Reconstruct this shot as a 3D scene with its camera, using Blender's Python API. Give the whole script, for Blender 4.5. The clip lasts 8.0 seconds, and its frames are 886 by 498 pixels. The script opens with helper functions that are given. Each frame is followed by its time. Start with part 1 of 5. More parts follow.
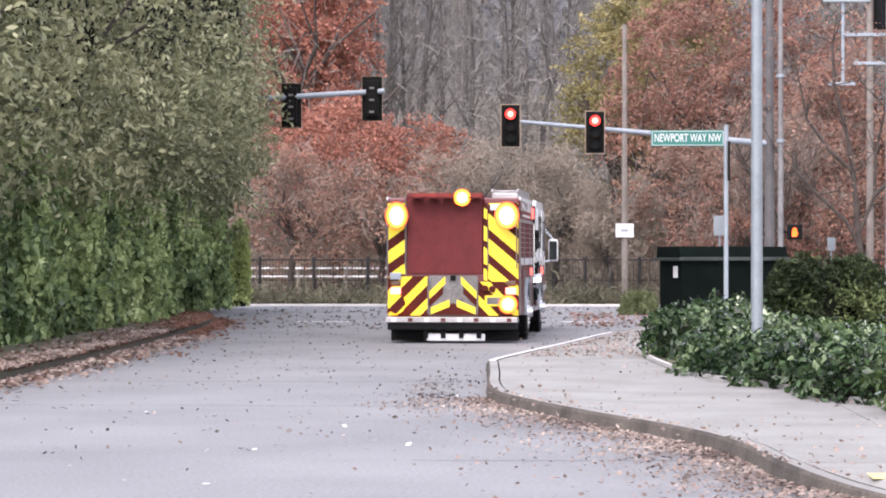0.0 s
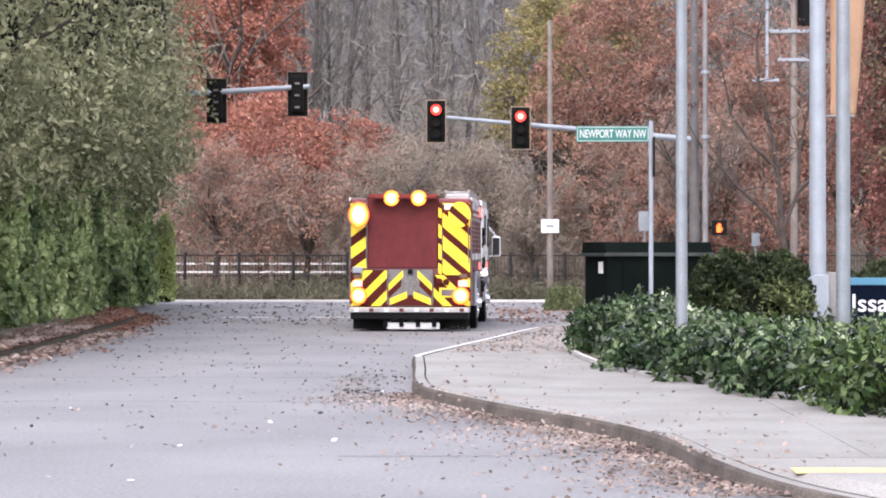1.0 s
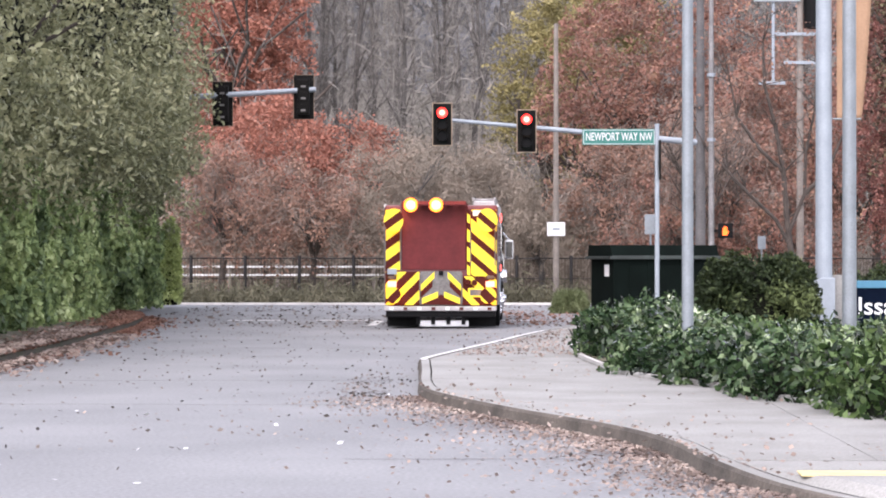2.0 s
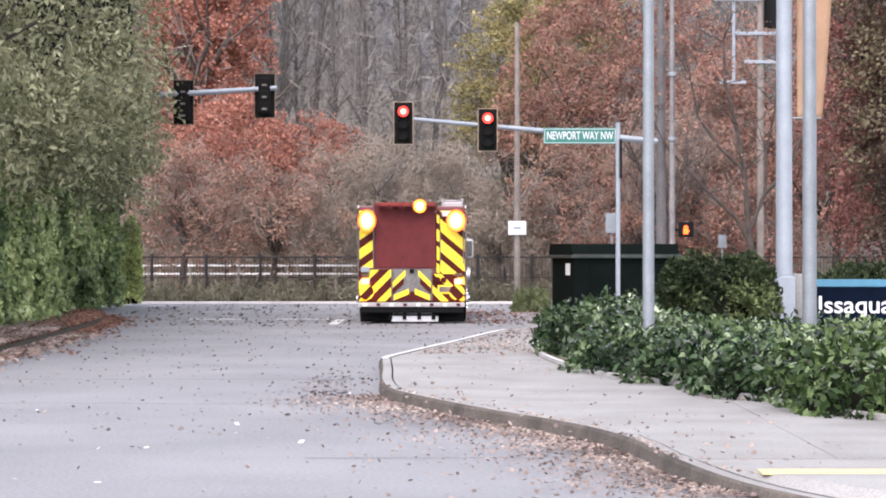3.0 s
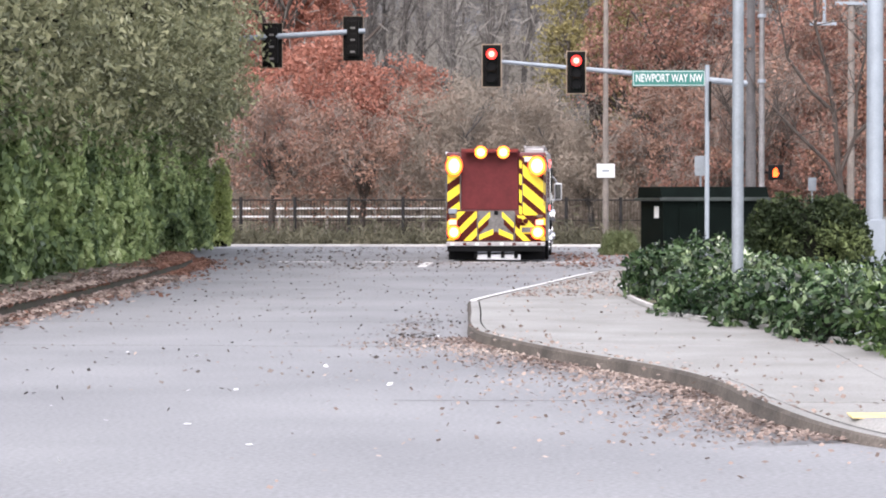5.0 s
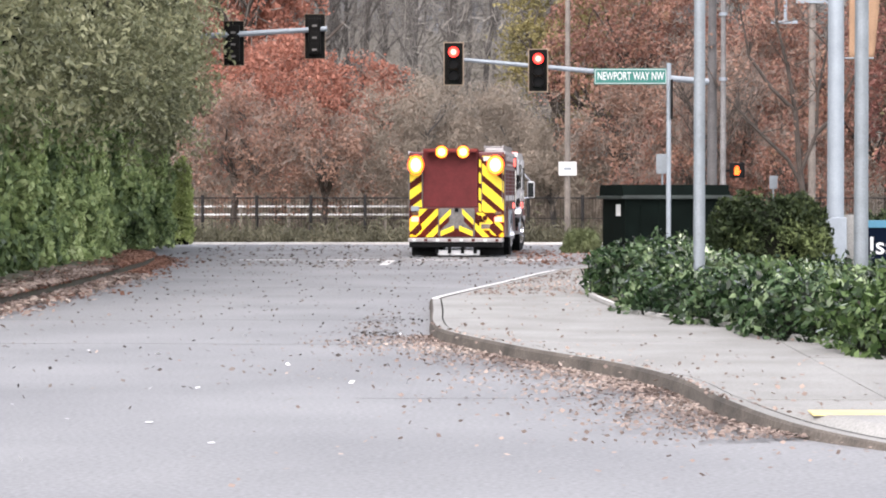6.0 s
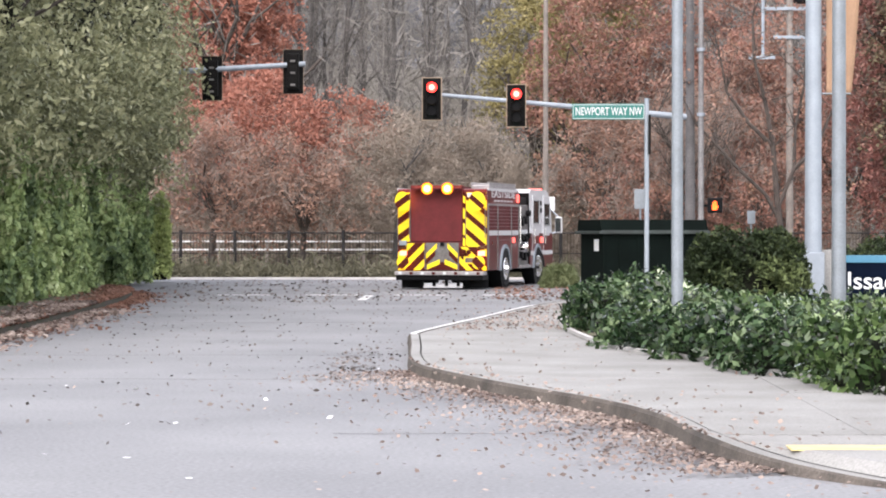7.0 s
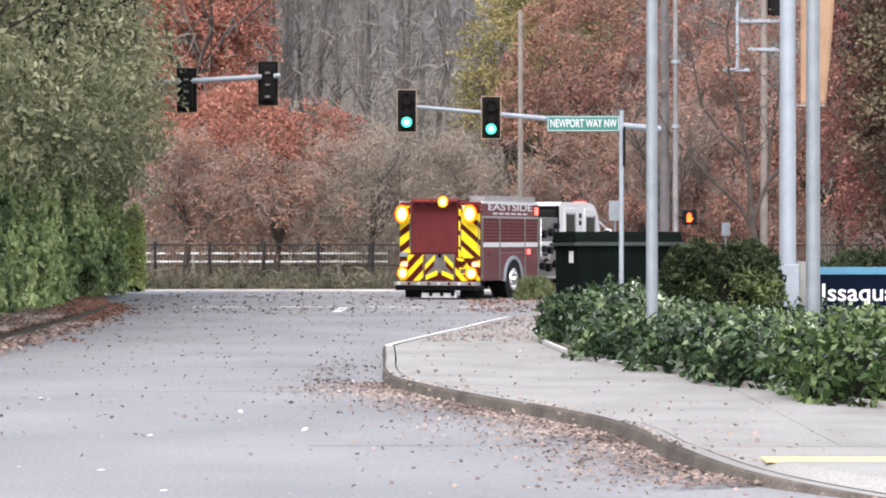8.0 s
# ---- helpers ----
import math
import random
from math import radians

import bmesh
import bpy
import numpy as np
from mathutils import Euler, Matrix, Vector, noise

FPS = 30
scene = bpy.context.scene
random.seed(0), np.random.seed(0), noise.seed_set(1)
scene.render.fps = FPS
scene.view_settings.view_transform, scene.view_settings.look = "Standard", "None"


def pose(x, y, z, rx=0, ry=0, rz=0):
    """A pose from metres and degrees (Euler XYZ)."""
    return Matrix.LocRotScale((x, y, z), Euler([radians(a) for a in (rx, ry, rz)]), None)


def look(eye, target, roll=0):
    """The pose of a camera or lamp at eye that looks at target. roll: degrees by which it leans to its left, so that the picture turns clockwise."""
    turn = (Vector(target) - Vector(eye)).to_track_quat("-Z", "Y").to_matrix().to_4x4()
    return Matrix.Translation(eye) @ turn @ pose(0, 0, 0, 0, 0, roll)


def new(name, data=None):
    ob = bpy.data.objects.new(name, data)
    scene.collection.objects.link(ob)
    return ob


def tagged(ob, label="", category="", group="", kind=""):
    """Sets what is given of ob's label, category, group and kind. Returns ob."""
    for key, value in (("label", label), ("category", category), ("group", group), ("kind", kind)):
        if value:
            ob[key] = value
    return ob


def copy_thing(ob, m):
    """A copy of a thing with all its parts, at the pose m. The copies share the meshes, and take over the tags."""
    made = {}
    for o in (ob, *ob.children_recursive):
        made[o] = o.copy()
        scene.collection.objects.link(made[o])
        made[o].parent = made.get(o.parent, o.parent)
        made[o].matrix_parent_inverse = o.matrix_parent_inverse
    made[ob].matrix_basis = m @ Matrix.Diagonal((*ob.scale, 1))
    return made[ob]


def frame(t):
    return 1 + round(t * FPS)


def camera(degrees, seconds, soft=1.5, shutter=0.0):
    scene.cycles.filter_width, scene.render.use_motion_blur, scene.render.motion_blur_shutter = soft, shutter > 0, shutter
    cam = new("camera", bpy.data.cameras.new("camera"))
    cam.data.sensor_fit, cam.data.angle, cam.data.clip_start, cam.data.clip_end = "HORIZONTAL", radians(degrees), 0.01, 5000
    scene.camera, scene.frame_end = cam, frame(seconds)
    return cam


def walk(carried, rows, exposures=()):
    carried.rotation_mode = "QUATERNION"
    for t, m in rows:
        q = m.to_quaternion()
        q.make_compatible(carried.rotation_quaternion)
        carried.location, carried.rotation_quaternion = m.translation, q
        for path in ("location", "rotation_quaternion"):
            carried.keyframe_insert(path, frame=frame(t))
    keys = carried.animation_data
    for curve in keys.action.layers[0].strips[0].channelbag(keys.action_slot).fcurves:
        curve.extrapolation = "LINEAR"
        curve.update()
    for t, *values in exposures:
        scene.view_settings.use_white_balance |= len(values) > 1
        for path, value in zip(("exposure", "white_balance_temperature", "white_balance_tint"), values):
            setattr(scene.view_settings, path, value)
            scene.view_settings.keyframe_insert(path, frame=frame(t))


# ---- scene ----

# The camera stands still on the roadside at eye height and pans by hand.
cam = camera(20.0, 8.0, soft=1.9)
EYE_HEIGHT = 1.65


def aim(tilt, turn):
    """A pose of the hand-held camera: degrees up and degrees to its left."""
    return pose(0, 0, EYE_HEIGHT, 90 + tilt, 0, turn)


walk(cam, [
    (0, aim(0.146, 2.702)),
    (0.2, aim(0.103, 2.740)),
    (0.5, aim(0.126, 2.741)),
    (0.8, aim(-0.006, 1.739)),
    (1.0, aim(0.046, 1.006)),
    (1.2, aim(0.052, 0.979)),
    (1.5, aim(0.106, 1.243)),
    (1.7, aim(0.106, 1.198)),
    (2.8, aim(0.147, 0.760)),
    (3.0, aim(0.086, 0.258)),
    (3.2, aim(0.142, 0.296)),
    (3.5, aim(0.283, 0.000)),
    (3.8, aim(0.271, 0.000)),
    (4.0, aim(0.091, 0.477)),
    (4.3, aim(-0.457, 1.385)),
    (4.5, aim(-0.818, 1.913)),
    (4.7, aim(-1.121, 2.389)),
    (5.8, aim(-1.276, 1.494)),
    (6.0, aim(-1.263, 1.404)),
    (6.2, aim(-1.340, 1.507)),
    (6.5, aim(-1.327, 0.657)),
    (6.8, aim(-0.850, 0.599)),
    (7.0, aim(-0.464, 0.908)),
    (7.1, aim(-0.367, 0.960)),
    (7.3, aim(-0.290, 0.625)),
    (7.5, aim(-0.187, 0.445)),
    (7.8, aim(-0.148, 0.206)),
    (8.0, aim(-0.193, 0.335)),
], exposures=((0.0, 1.88, 6450, 20), (4.5, 1.88, 6450, 18), (6.0, 1.9, 6650, 15), (8.0, 1.88, 6550, 15)))

# World, sun and exposure: a grey late-autumn afternoon under cloud.
world = bpy.data.worlds.new("overcast_sky")
scene.world = world
world.use_nodes = True
wn, wl = world.node_tree.nodes, world.node_tree.links
sky = wn.new("ShaderNodeTexSky")
sky.sky_type = "NISHITA"
sky.sun_disc = False
sky.sun_elevation, sky.sun_rotation = radians(38), radians(200)
grey = wn.new("ShaderNodeHueSaturation")
grey.inputs["Saturation"].default_value = 0.30
wl.new(sky.outputs[0], grey.inputs["Color"])
wl.new(grey.outputs[0], wn["Background"].inputs["Color"])
wn["Background"].inputs["Strength"].default_value = 0.15

sun_data = bpy.data.lights.new("sun", "SUN")
sun_data.energy, sun_data.angle, sun_data.color = 1.0, radians(40), (1.0, 0.96, 0.93)
sun = new("sun", sun_data)
sun.matrix_world = look((0, 0, 60), (12, 40, 0))

# Materials
def material(name, colour, rough=0.6, metal=0.0, vary=0.15, scale=6.0, bump=0.0, fine=60.0, island=0.0, tint=None, obj=0.0, spec=0.5):
    """A surface with stains at a large scale and grain at a fine one. vary: how far the colour wanders; tint: a second
    colour for stains; island: variation from piece to piece in one mesh; obj: from object to object."""
    m = bpy.data.materials.new(name)
    m.use_nodes = True
    n, l = m.node_tree.nodes, m.node_tree.links
    b = n["Principled BSDF"]
    b.inputs["Roughness"].default_value, b.inputs["Metallic"].default_value = rough, metal
    b.inputs["Specular IOR Level"].default_value = spec
    co = n.new("ShaderNodeTexCoord")
    big = n.new("ShaderNodeTexNoise")
    big.inputs["Scale"].default_value, big.inputs["Detail"].default_value = scale, 4
    small = n.new("ShaderNodeTexNoise")
    small.inputs["Scale"].default_value, small.inputs["Detail"].default_value = fine, 3
    for t in (big, small):
        l.new(co.outputs["Object"], t.inputs["Vector"])
    ramp = n.new("ShaderNodeValToRGB")
    c = Vector(colour)
    other = Vector(tint) if tint else c * (1 - 1.6 * vary)
    ramp.color_ramp.elements[0].position, ramp.color_ramp.elements[1].position = 0.3, 0.7
    ramp.color_ramp.elements[0].color = (*other, 1)
    ramp.color_ramp.elements[1].color = (*(c * (1 + 0.6 * vary)), 1)
    l.new(big.outputs["Fac"], ramp.inputs["Fac"])
    grain = n.new("ShaderNodeMix")
    grain.data_type, grain.blend_type = "RGBA", "OVERLAY"
    grain.inputs["Factor"].default_value = min(0.9, vary * 2)
    l.new(ramp.outputs["Color"], grain.inputs["A"])
    l.new(small.outputs["Fac"], grain.inputs["B"])
    out = grain.outputs["Result"]
    if island or obj:
        src = n.new("ShaderNodeNewGeometry").outputs["Random Per Island"] if island else n.new("ShaderNodeObjectInfo").outputs["Random"]
        amount = island or obj
        mr = n.new("ShaderNodeMapRange")
        mr.inputs["To Min"].default_value, mr.inputs["To Max"].default_value = 1 - amount, 1 + amount
        l.new(src, mr.inputs["Value"])
        hs = n.new("ShaderNodeHueSaturation")
        l.new(mr.outputs["Result"], hs.inputs["Value"])
        l.new(out, hs.inputs["Color"])
        mh = n.new("ShaderNodeMapRange")
        mh.inputs["To Min"].default_value, mh.inputs["To Max"].default_value = 0.5 - 0.05 * amount, 0.5 + 0.05 * amount
        l.new(src, mh.inputs["Value"])
        l.new(mh.outputs["Result"], hs.inputs["Hue"])
        out = hs.outputs["Color"]
    l.new(out, b.inputs["Base Color"])
    if bump:
        bn = n.new("ShaderNodeBump")
        bn.inputs["Strength"].default_value, bn.inputs["Distance"].default_value = bump, 0.01
        l.new(small.outputs["Fac"], bn.inputs["Height"])
        l.new(bn.outputs["Normal"], b.inputs["Normal"])
    return m


def leaf_material(name, colours, rough=0.55, through_light=0.25, gloss=0.5):
    """Leaves: each its own colour out of the given ones, a little light shining through."""
    m = bpy.data.materials.new(name)
    m.use_nodes = True
    n, l = m.node_tree.nodes, m.node_tree.links
    b = n["Principled BSDF"]
    b.inputs["Roughness"].default_value, b.inputs["Specular IOR Level"].default_value = rough, gloss
    geo = n.new("ShaderNodeNewGeometry")
    ramp = n.new("ShaderNodeValToRGB")
    ramp.color_ramp.interpolation = "LINEAR"
    while len(ramp.color_ramp.elements) < len(colours):
        ramp.color_ramp.elements.new(0.5)
    for i, c in enumerate(colours):
        ramp.color_ramp.elements[i].position = i / max(1, len(colours) - 1)
        ramp.color_ramp.elements[i].color = (*c, 1)
    co = n.new("ShaderNodeTexCoord")
    big = n.new("ShaderNodeTexNoise")
    big.inputs["Scale"].default_value, big.inputs["Detail"].default_value = 0.6, 3
    l.new(co.outputs["Object"], big.inputs["Vector"])
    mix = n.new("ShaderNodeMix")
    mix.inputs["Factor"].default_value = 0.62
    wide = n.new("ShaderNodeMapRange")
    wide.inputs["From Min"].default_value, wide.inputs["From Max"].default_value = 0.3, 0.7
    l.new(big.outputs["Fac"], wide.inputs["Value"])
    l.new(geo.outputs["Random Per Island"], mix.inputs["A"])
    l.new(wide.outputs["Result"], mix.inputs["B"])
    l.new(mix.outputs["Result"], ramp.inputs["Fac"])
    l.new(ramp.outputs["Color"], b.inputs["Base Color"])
    tr = n.new("ShaderNodeBsdfTranslucent")
    l.new(ramp.outputs["Color"], tr.inputs["Color"])
    sh = n.new("ShaderNodeMixShader")
    sh.inputs["Fac"].default_value = through_light
    l.new(b.outputs[0], sh.inputs[1])
    l.new(tr.outputs[0], sh.inputs[2])
    l.new(sh.outputs[0], n["Material Output"].inputs["Surface"])
    return m


def glow(name, colour, strength):
    m = bpy.data.materials.new(name)
    m.use_nodes = True
    b = m.node_tree.nodes["Principled BSDF"]
    b.inputs["Base Color"].default_value = (*colour, 1)
    b.inputs["Emission Color"].default_value = (*colour, 1)
    b.inputs["Emission Strength"].default_value = strength
    b.inputs["Roughness"].default_value = 0.3
    return m


ASPHALT = material("asphalt", (0.182, 0.184, 0.189), 0.9, vary=0.22, scale=0.35, bump=0.8, fine=26, tint=(0.155, 0.157, 0.164))
CONCRETE = material("concrete", (0.225, 0.222, 0.212), 0.9, vary=0.22, tint=(0.18, 0.176, 0.165), scale=0.9, bump=0.3, fine=50)
PALE_CONCRETE = material("pale_concrete", (0.46, 0.44, 0.42), 0.9, vary=0.15, scale=0.8, bump=0.3, fine=40)
# Darkened to put shade on kerb faces; also the bed between slabs
KERB = material("shaded_kerb_concrete", (0.088, 0.074, 0.062), 0.9, vary=0.35, scale=2.5, bump=0.4, fine=40)
EARTH = material("earth", (0.09, 0.075, 0.05), 1.0, vary=0.3, scale=0.8, bump=0.6, fine=20, tint=(0.06, 0.07, 0.03))
GRASS = material("rough_grass", (0.085, 0.07, 0.05), 1.0, vary=0.3, scale=0.2, bump=0.6, fine=20, tint=(0.055, 0.052, 0.035))
WHITE_PAINT = material("road_paint", (0.60, 0.59, 0.58), 0.7, vary=0.15, scale=5, fine=60)
YELLOW_PAINT = material("yellow_paint", (0.60, 0.48, 0.22), 0.7, vary=0.15, scale=5, fine=60)
GALV = material("galvanised_steel", (0.192, 0.216, 0.236), 0.5, 0.2, vary=0.12, scale=3, fine=30)
PALE_STEEL = material("pale_painted_steel", (0.245, 0.278, 0.312), 0.5, 0.1, vary=0.08, scale=3, fine=30)
DULL_STEEL = material("dull_grey_steel", (0.105, 0.10, 0.10), 0.7, 0.1, vary=0.25, scale=1.5, fine=20)
DARK = material("black_plastic", (0.0035, 0.0035, 0.004), 0.6, vary=0.2, spec=0.12)
BRONZE = material("dark_housing", (0.004, 0.0035, 0.003), 0.6, vary=0.2, spec=0.12)
RUBBER = material("tyre_rubber", (0.012, 0.012, 0.013), 0.85, vary=0.3, spec=0.2)
MAROON = material("maroon_paint", (0.105, 0.009, 0.013), 0.3, vary=0.08, scale=1.5)
MAROON_CLOTH = material("maroon_vinyl", (0.105, 0.016, 0.017), 0.7, spec=0.25, vary=0.12, scale=2.5, bump=0.4, fine=14)
WHITE_BODY = material("white_paint", (0.62, 0.62, 0.63), 0.3, vary=0.05)
CHEV_YELLOW = material("yellow_reflective", (0.85, 0.62, 0.012), 0.4, vary=0.08, scale=4)
CHEV_RED = material("dark_red_reflective", (0.062, 0.007, 0.004), 0.6, vary=0.12, scale=4, spec=0.15)
PLATE = material("diamond_plate", (0.34, 0.32, 0.32), 0.4, 0.5, vary=0.15, scale=4, bump=0.5, fine=30)
CHROME = material("chrome", (0.8, 0.8, 0.82), 0.15, 1.0, vary=0.05)
GLASS_DARK = material("dark_glass", (0.015, 0.018, 0.02), 0.08, vary=0.1)
BOX_GREEN = material("dark_green_steel", (0.0025, 0.0052, 0.0042), 0.8, vary=0.25, scale=1.5, spec=0.06)
BARK = material("bark", (0.065, 0.052, 0.044), 0.95, vary=0.3, scale=3, bump=0.6, fine=20)
BARK_GREY = material("grey_bark", (0.075, 0.068, 0.063), 0.95, vary=0.3, scale=2, bump=0.5, fine=15)
WOOD_POLE = material("weathered_wood", (0.19, 0.165, 0.145), 0.9, vary=0.2, scale=2, bump=0.4, fine=15)
SIGN_GREEN = material("sign_green", (0.008, 0.14, 0.115), 0.4, vary=0.08)
SIGN_WHITE = material("sign_white", (0.60, 0.61, 0.61), 0.4, vary=0.04)
NAVY = material("navy_panel", (0.0025, 0.0055, 0.014), 0.75, vary=0.15, spec=0.03)
SKYBLUE = material("blue_bar", (0.04, 0.16, 0.245), 0.5, vary=0.08)
RED_GLOW = glow("red_lamp_lit", (1.0, 0.018, 0.010), 1.5)
RED_CORE = glow("red_lamp_core", (1.0, 0.20, 0.13), 1.8)
HOT_GLOW = glow("orange_red_lamp_lit", (1.0, 0.20, 0.006), 1.5)
# Dim outer rings paint the halo round a lit lamp
RED_HALO = glow("red_lamp_halo", (1.0, 0.10, 0.004), 0.62)
AMBER_HALO = glow("amber_lamp_halo", (1.0, 0.20, 0.004), 0.55)
HOT_CORE = glow("orange_red_lamp_core", (1.0, 0.62, 0.085), 3.2)
AMBER_GLOW = glow("amber_lamp_lit", (1.0, 0.32, 0.01), 1.2)
AMBER_CORE = glow("amber_lamp_core", (1.0, 0.68, 0.10), 2.4)
GREEN_GLOW = glow("green_lamp_lit", (0.01, 0.60, 0.38), 0.7)
GREEN_CORE = glow("green_lamp_core", (0.22, 1.0, 0.72), 1.0)
ORANGE_GLOW = glow("orange_hand_lit", (1.0, 0.11, 0.008), 0.9)
BRAKE_GLOW = glow("brake_lamp_lit", (1.0, 0.22, 0.16), 0.9)
PALE_YELLOW = material("pale_yellow_tape", (0.30, 0.22, 0.15), 0.5, vary=0.1)
RED_LENS = material("red_lens", (0.07, 0.006, 0.005), 0.25, vary=0.1)
AMBER_LENS = material("amber_lens", (0.08, 0.03, 0.008), 0.2, vary=0.1)
CLEAR_LENS = material("clear_lens", (0.55, 0.55, 0.56), 0.15, vary=0.1)

# Building helpers
def part(name, bm, mat, parent=None, label="", at=None, smooth=False):
    """Links a bmesh as one mesh object, under a thing if parent is given."""
    me = bpy.data.meshes.new(name)
    bm.to_mesh(me)
    bm.free()
    me.materials.append(mat)
    if smooth:
        me.shade_smooth()
    ob = new(name, me)
    if parent:
        ob.parent = parent
    if at:
        ob.matrix_basis = at
    if label:
        ob["label"] = label
    return ob


def thing(name, label, category, at=None, group="", kind=""):
    ob = new(name)
    ob.empty_display_size = 0.2
    if at:
        ob.matrix_basis = at
    return tagged(ob, label, category, group, kind)


def box(x0, x1, y0, y1, z0, z1, bevel=0.0, bm=None):
    """An upright box; bevel rounds all its edges."""
    b = bmesh.new()
    bmesh.ops.create_cube(b, size=1.0)
    bmesh.ops.scale(b, vec=(x1 - x0, y1 - y0, z1 - z0), verts=b.verts)
    bmesh.ops.translate(b, vec=((x0 + x1) / 2, (y0 + y1) / 2, (z0 + z1) / 2), verts=b.verts)
    if bevel:
        bmesh.ops.bevel(b, geom=b.edges[:], offset=bevel, segments=2, affect="EDGES", profile=0.6)
    return joined(bm, b)


def joined(bm, b):
    if bm is None:
        return b
    me = bpy.data.meshes.new("tmp")
    b.to_mesh(me)
    b.free()
    bm.from_mesh(me)
    bpy.data.meshes.remove(me)
    return bm


def tube(p0, p1, r0, r1=None, seg=16, bm=None, bevel=0.0):
    """A round bar from p0 to p1, tapered from r0 to r1."""
    r1 = r0 if r1 is None else r1
    p0, p1 = Vector(p0), Vector(p1)
    b = bmesh.new()
    m = Matrix.Translation((p0 + p1) / 2) @ (p1 - p0).to_track_quat("Z", "Y").to_matrix().to_4x4()
    bmesh.ops.create_cone(b, cap_ends=True, segments=seg, radius1=r0, radius2=r1, depth=(p1 - p0).length, matrix=m)
    if bevel:
        rims = [e for e in b.edges if len([f for f in e.link_faces if len(f.verts) > 4]) == 1]
        bmesh.ops.bevel(b, geom=rims, offset=bevel, segments=2, affect="EDGES", profile=0.6)
    return joined(bm, b)


def prism(points, axis, d0, d1, bm=None):
    """A flat outline, pushed from d0 to d1 along an axis. Outlines for 'x' are (y, z), for 'y' (x, z), for 'z' (x, y)."""
    b = bmesh.new()
    def v(p, d):
        return {"x": (d, p[0], p[1]), "y": (p[0], d, p[1]), "z": (p[0], p[1], d)}[axis]
    lo, hi = [b.verts.new(v(p, d0)) for p in points], [b.verts.new(v(p, d1)) for p in points]
    n = len(points)
    b.faces.new(lo)
    b.faces.new(hi)
    for i in range(n):
        b.faces.new((lo[i], lo[(i + 1) % n], hi[(i + 1) % n], hi[i]))
    bmesh.ops.recalc_face_normals(b, faces=b.faces)
    return joined(bm, b)


def clipped(points, x0, x1, z0, z1):
    """A convex outline cut to a rectangle."""
    def cut(ps, axis, limit, sign):
        out = []
        for i, p in enumerate(ps):
            q = ps[(i + 1) % len(ps)]
            a, b = sign * (p[axis] - limit), sign * (q[axis] - limit)
            if a >= 0:
                out.append(p)
            if a * b < 0:
                k = a / (a - b)
                out.append((p[0] + k * (q[0] - p[0]), p[1] + k * (q[1] - p[1])))
        return out
    for axis, limit, sign in ((0, x0, 1), (0, x1, -1), (1, z0, 1), (1, z1, -1)):
        if points:
            points = cut(points, axis, limit, sign)
    return points


def quads(name, verts, mat, parent=None, kind="", label="", category="", per=4):
    """One mesh of many loose four-cornered pieces out of an (n, 4, 3) array."""
    n = len(verts)
    me = bpy.data.meshes.new(name)
    me.vertices.add(n * 4)
    me.vertices.foreach_set("co", np.asarray(verts, dtype=np.float32).ravel())
    me.loops.add(n * 4)
    me.loops.foreach_set("vertex_index", np.arange(n * 4, dtype=np.int32))
    me.polygons.add(n)
    me.polygons.foreach_set("loop_start", np.arange(0, n * 4, 4, dtype=np.int32))
    me.update(calc_edges=True)
    me.validate()
    me.materials.append(mat)
    ob = new(name, me)
    if parent:
        ob.parent = parent
    return tagged(ob, label, category, "", kind)


def leaf_quads(points, size, rng, slim=0.5, droop=0.0, flat=0.0):
    """Leaf blades at the points: kite-shaped, turned at random. droop: how far they hang; flat: how far they lie."""
    n = len(points)
    a = rng.normal(size=(n, 3))
    a[:, 2] = a[:, 2] * (1 - flat) - droop
    a /= np.linalg.norm(a, axis=1)[:, None]
    b = rng.normal(size=(n, 3))
    b[:, 2] *= 1 - flat
    b -= a * (a * b).sum(1)[:, None]
    b /= np.linalg.norm(b, axis=1)[:, None]
    s = (size * rng.uniform(0.6, 1.35, n))[:, None]
    out = np.empty((n, 4, 3))
    out[:, 0] = points - a * s * 0.5
    out[:, 1] = points + b * s * slim * 0.5 + a * s * 0.02
    out[:, 2] = points + a * s * 0.5
    out[:, 3] = points - b * s * slim * 0.5 + a * s * 0.02
    return out


def lumpy(points, rng, grid=1.0, push=0.3):
    """Pushes points about by a smooth field, so that outlines get lumps and hollows."""
    k = rng.uniform(0.6, 1.4, (6, 3)) / grid * 2 * np.pi * rng.choice([-1, 1], (6, 3))
    ph = rng.uniform(0, 6.28, 6)
    d = rng.normal(size=(6, 3))
    return points + push * sum(np.sin(points @ k[i] + ph[i])[:, None] * d[i] for i in range(6)) / 2.4

# The ground, the roads and the wooded hillside behind them
rng = np.random.default_rng(7)


def ground_height(x, y):
    """Level round the crossing, then a hillside that climbs behind it."""
    d = max(0.0, y - 118 - 6 * math.sin(x * 0.03))
    rise = 0.0011 * d * d if d < 110 else 13.3 + 0.09 * (d - 110)
    return -0.04 + min(rise, 24) + (0.6 * noise.noise((x * 0.06, y * 0.06, 0)) * min(1, d / 20))


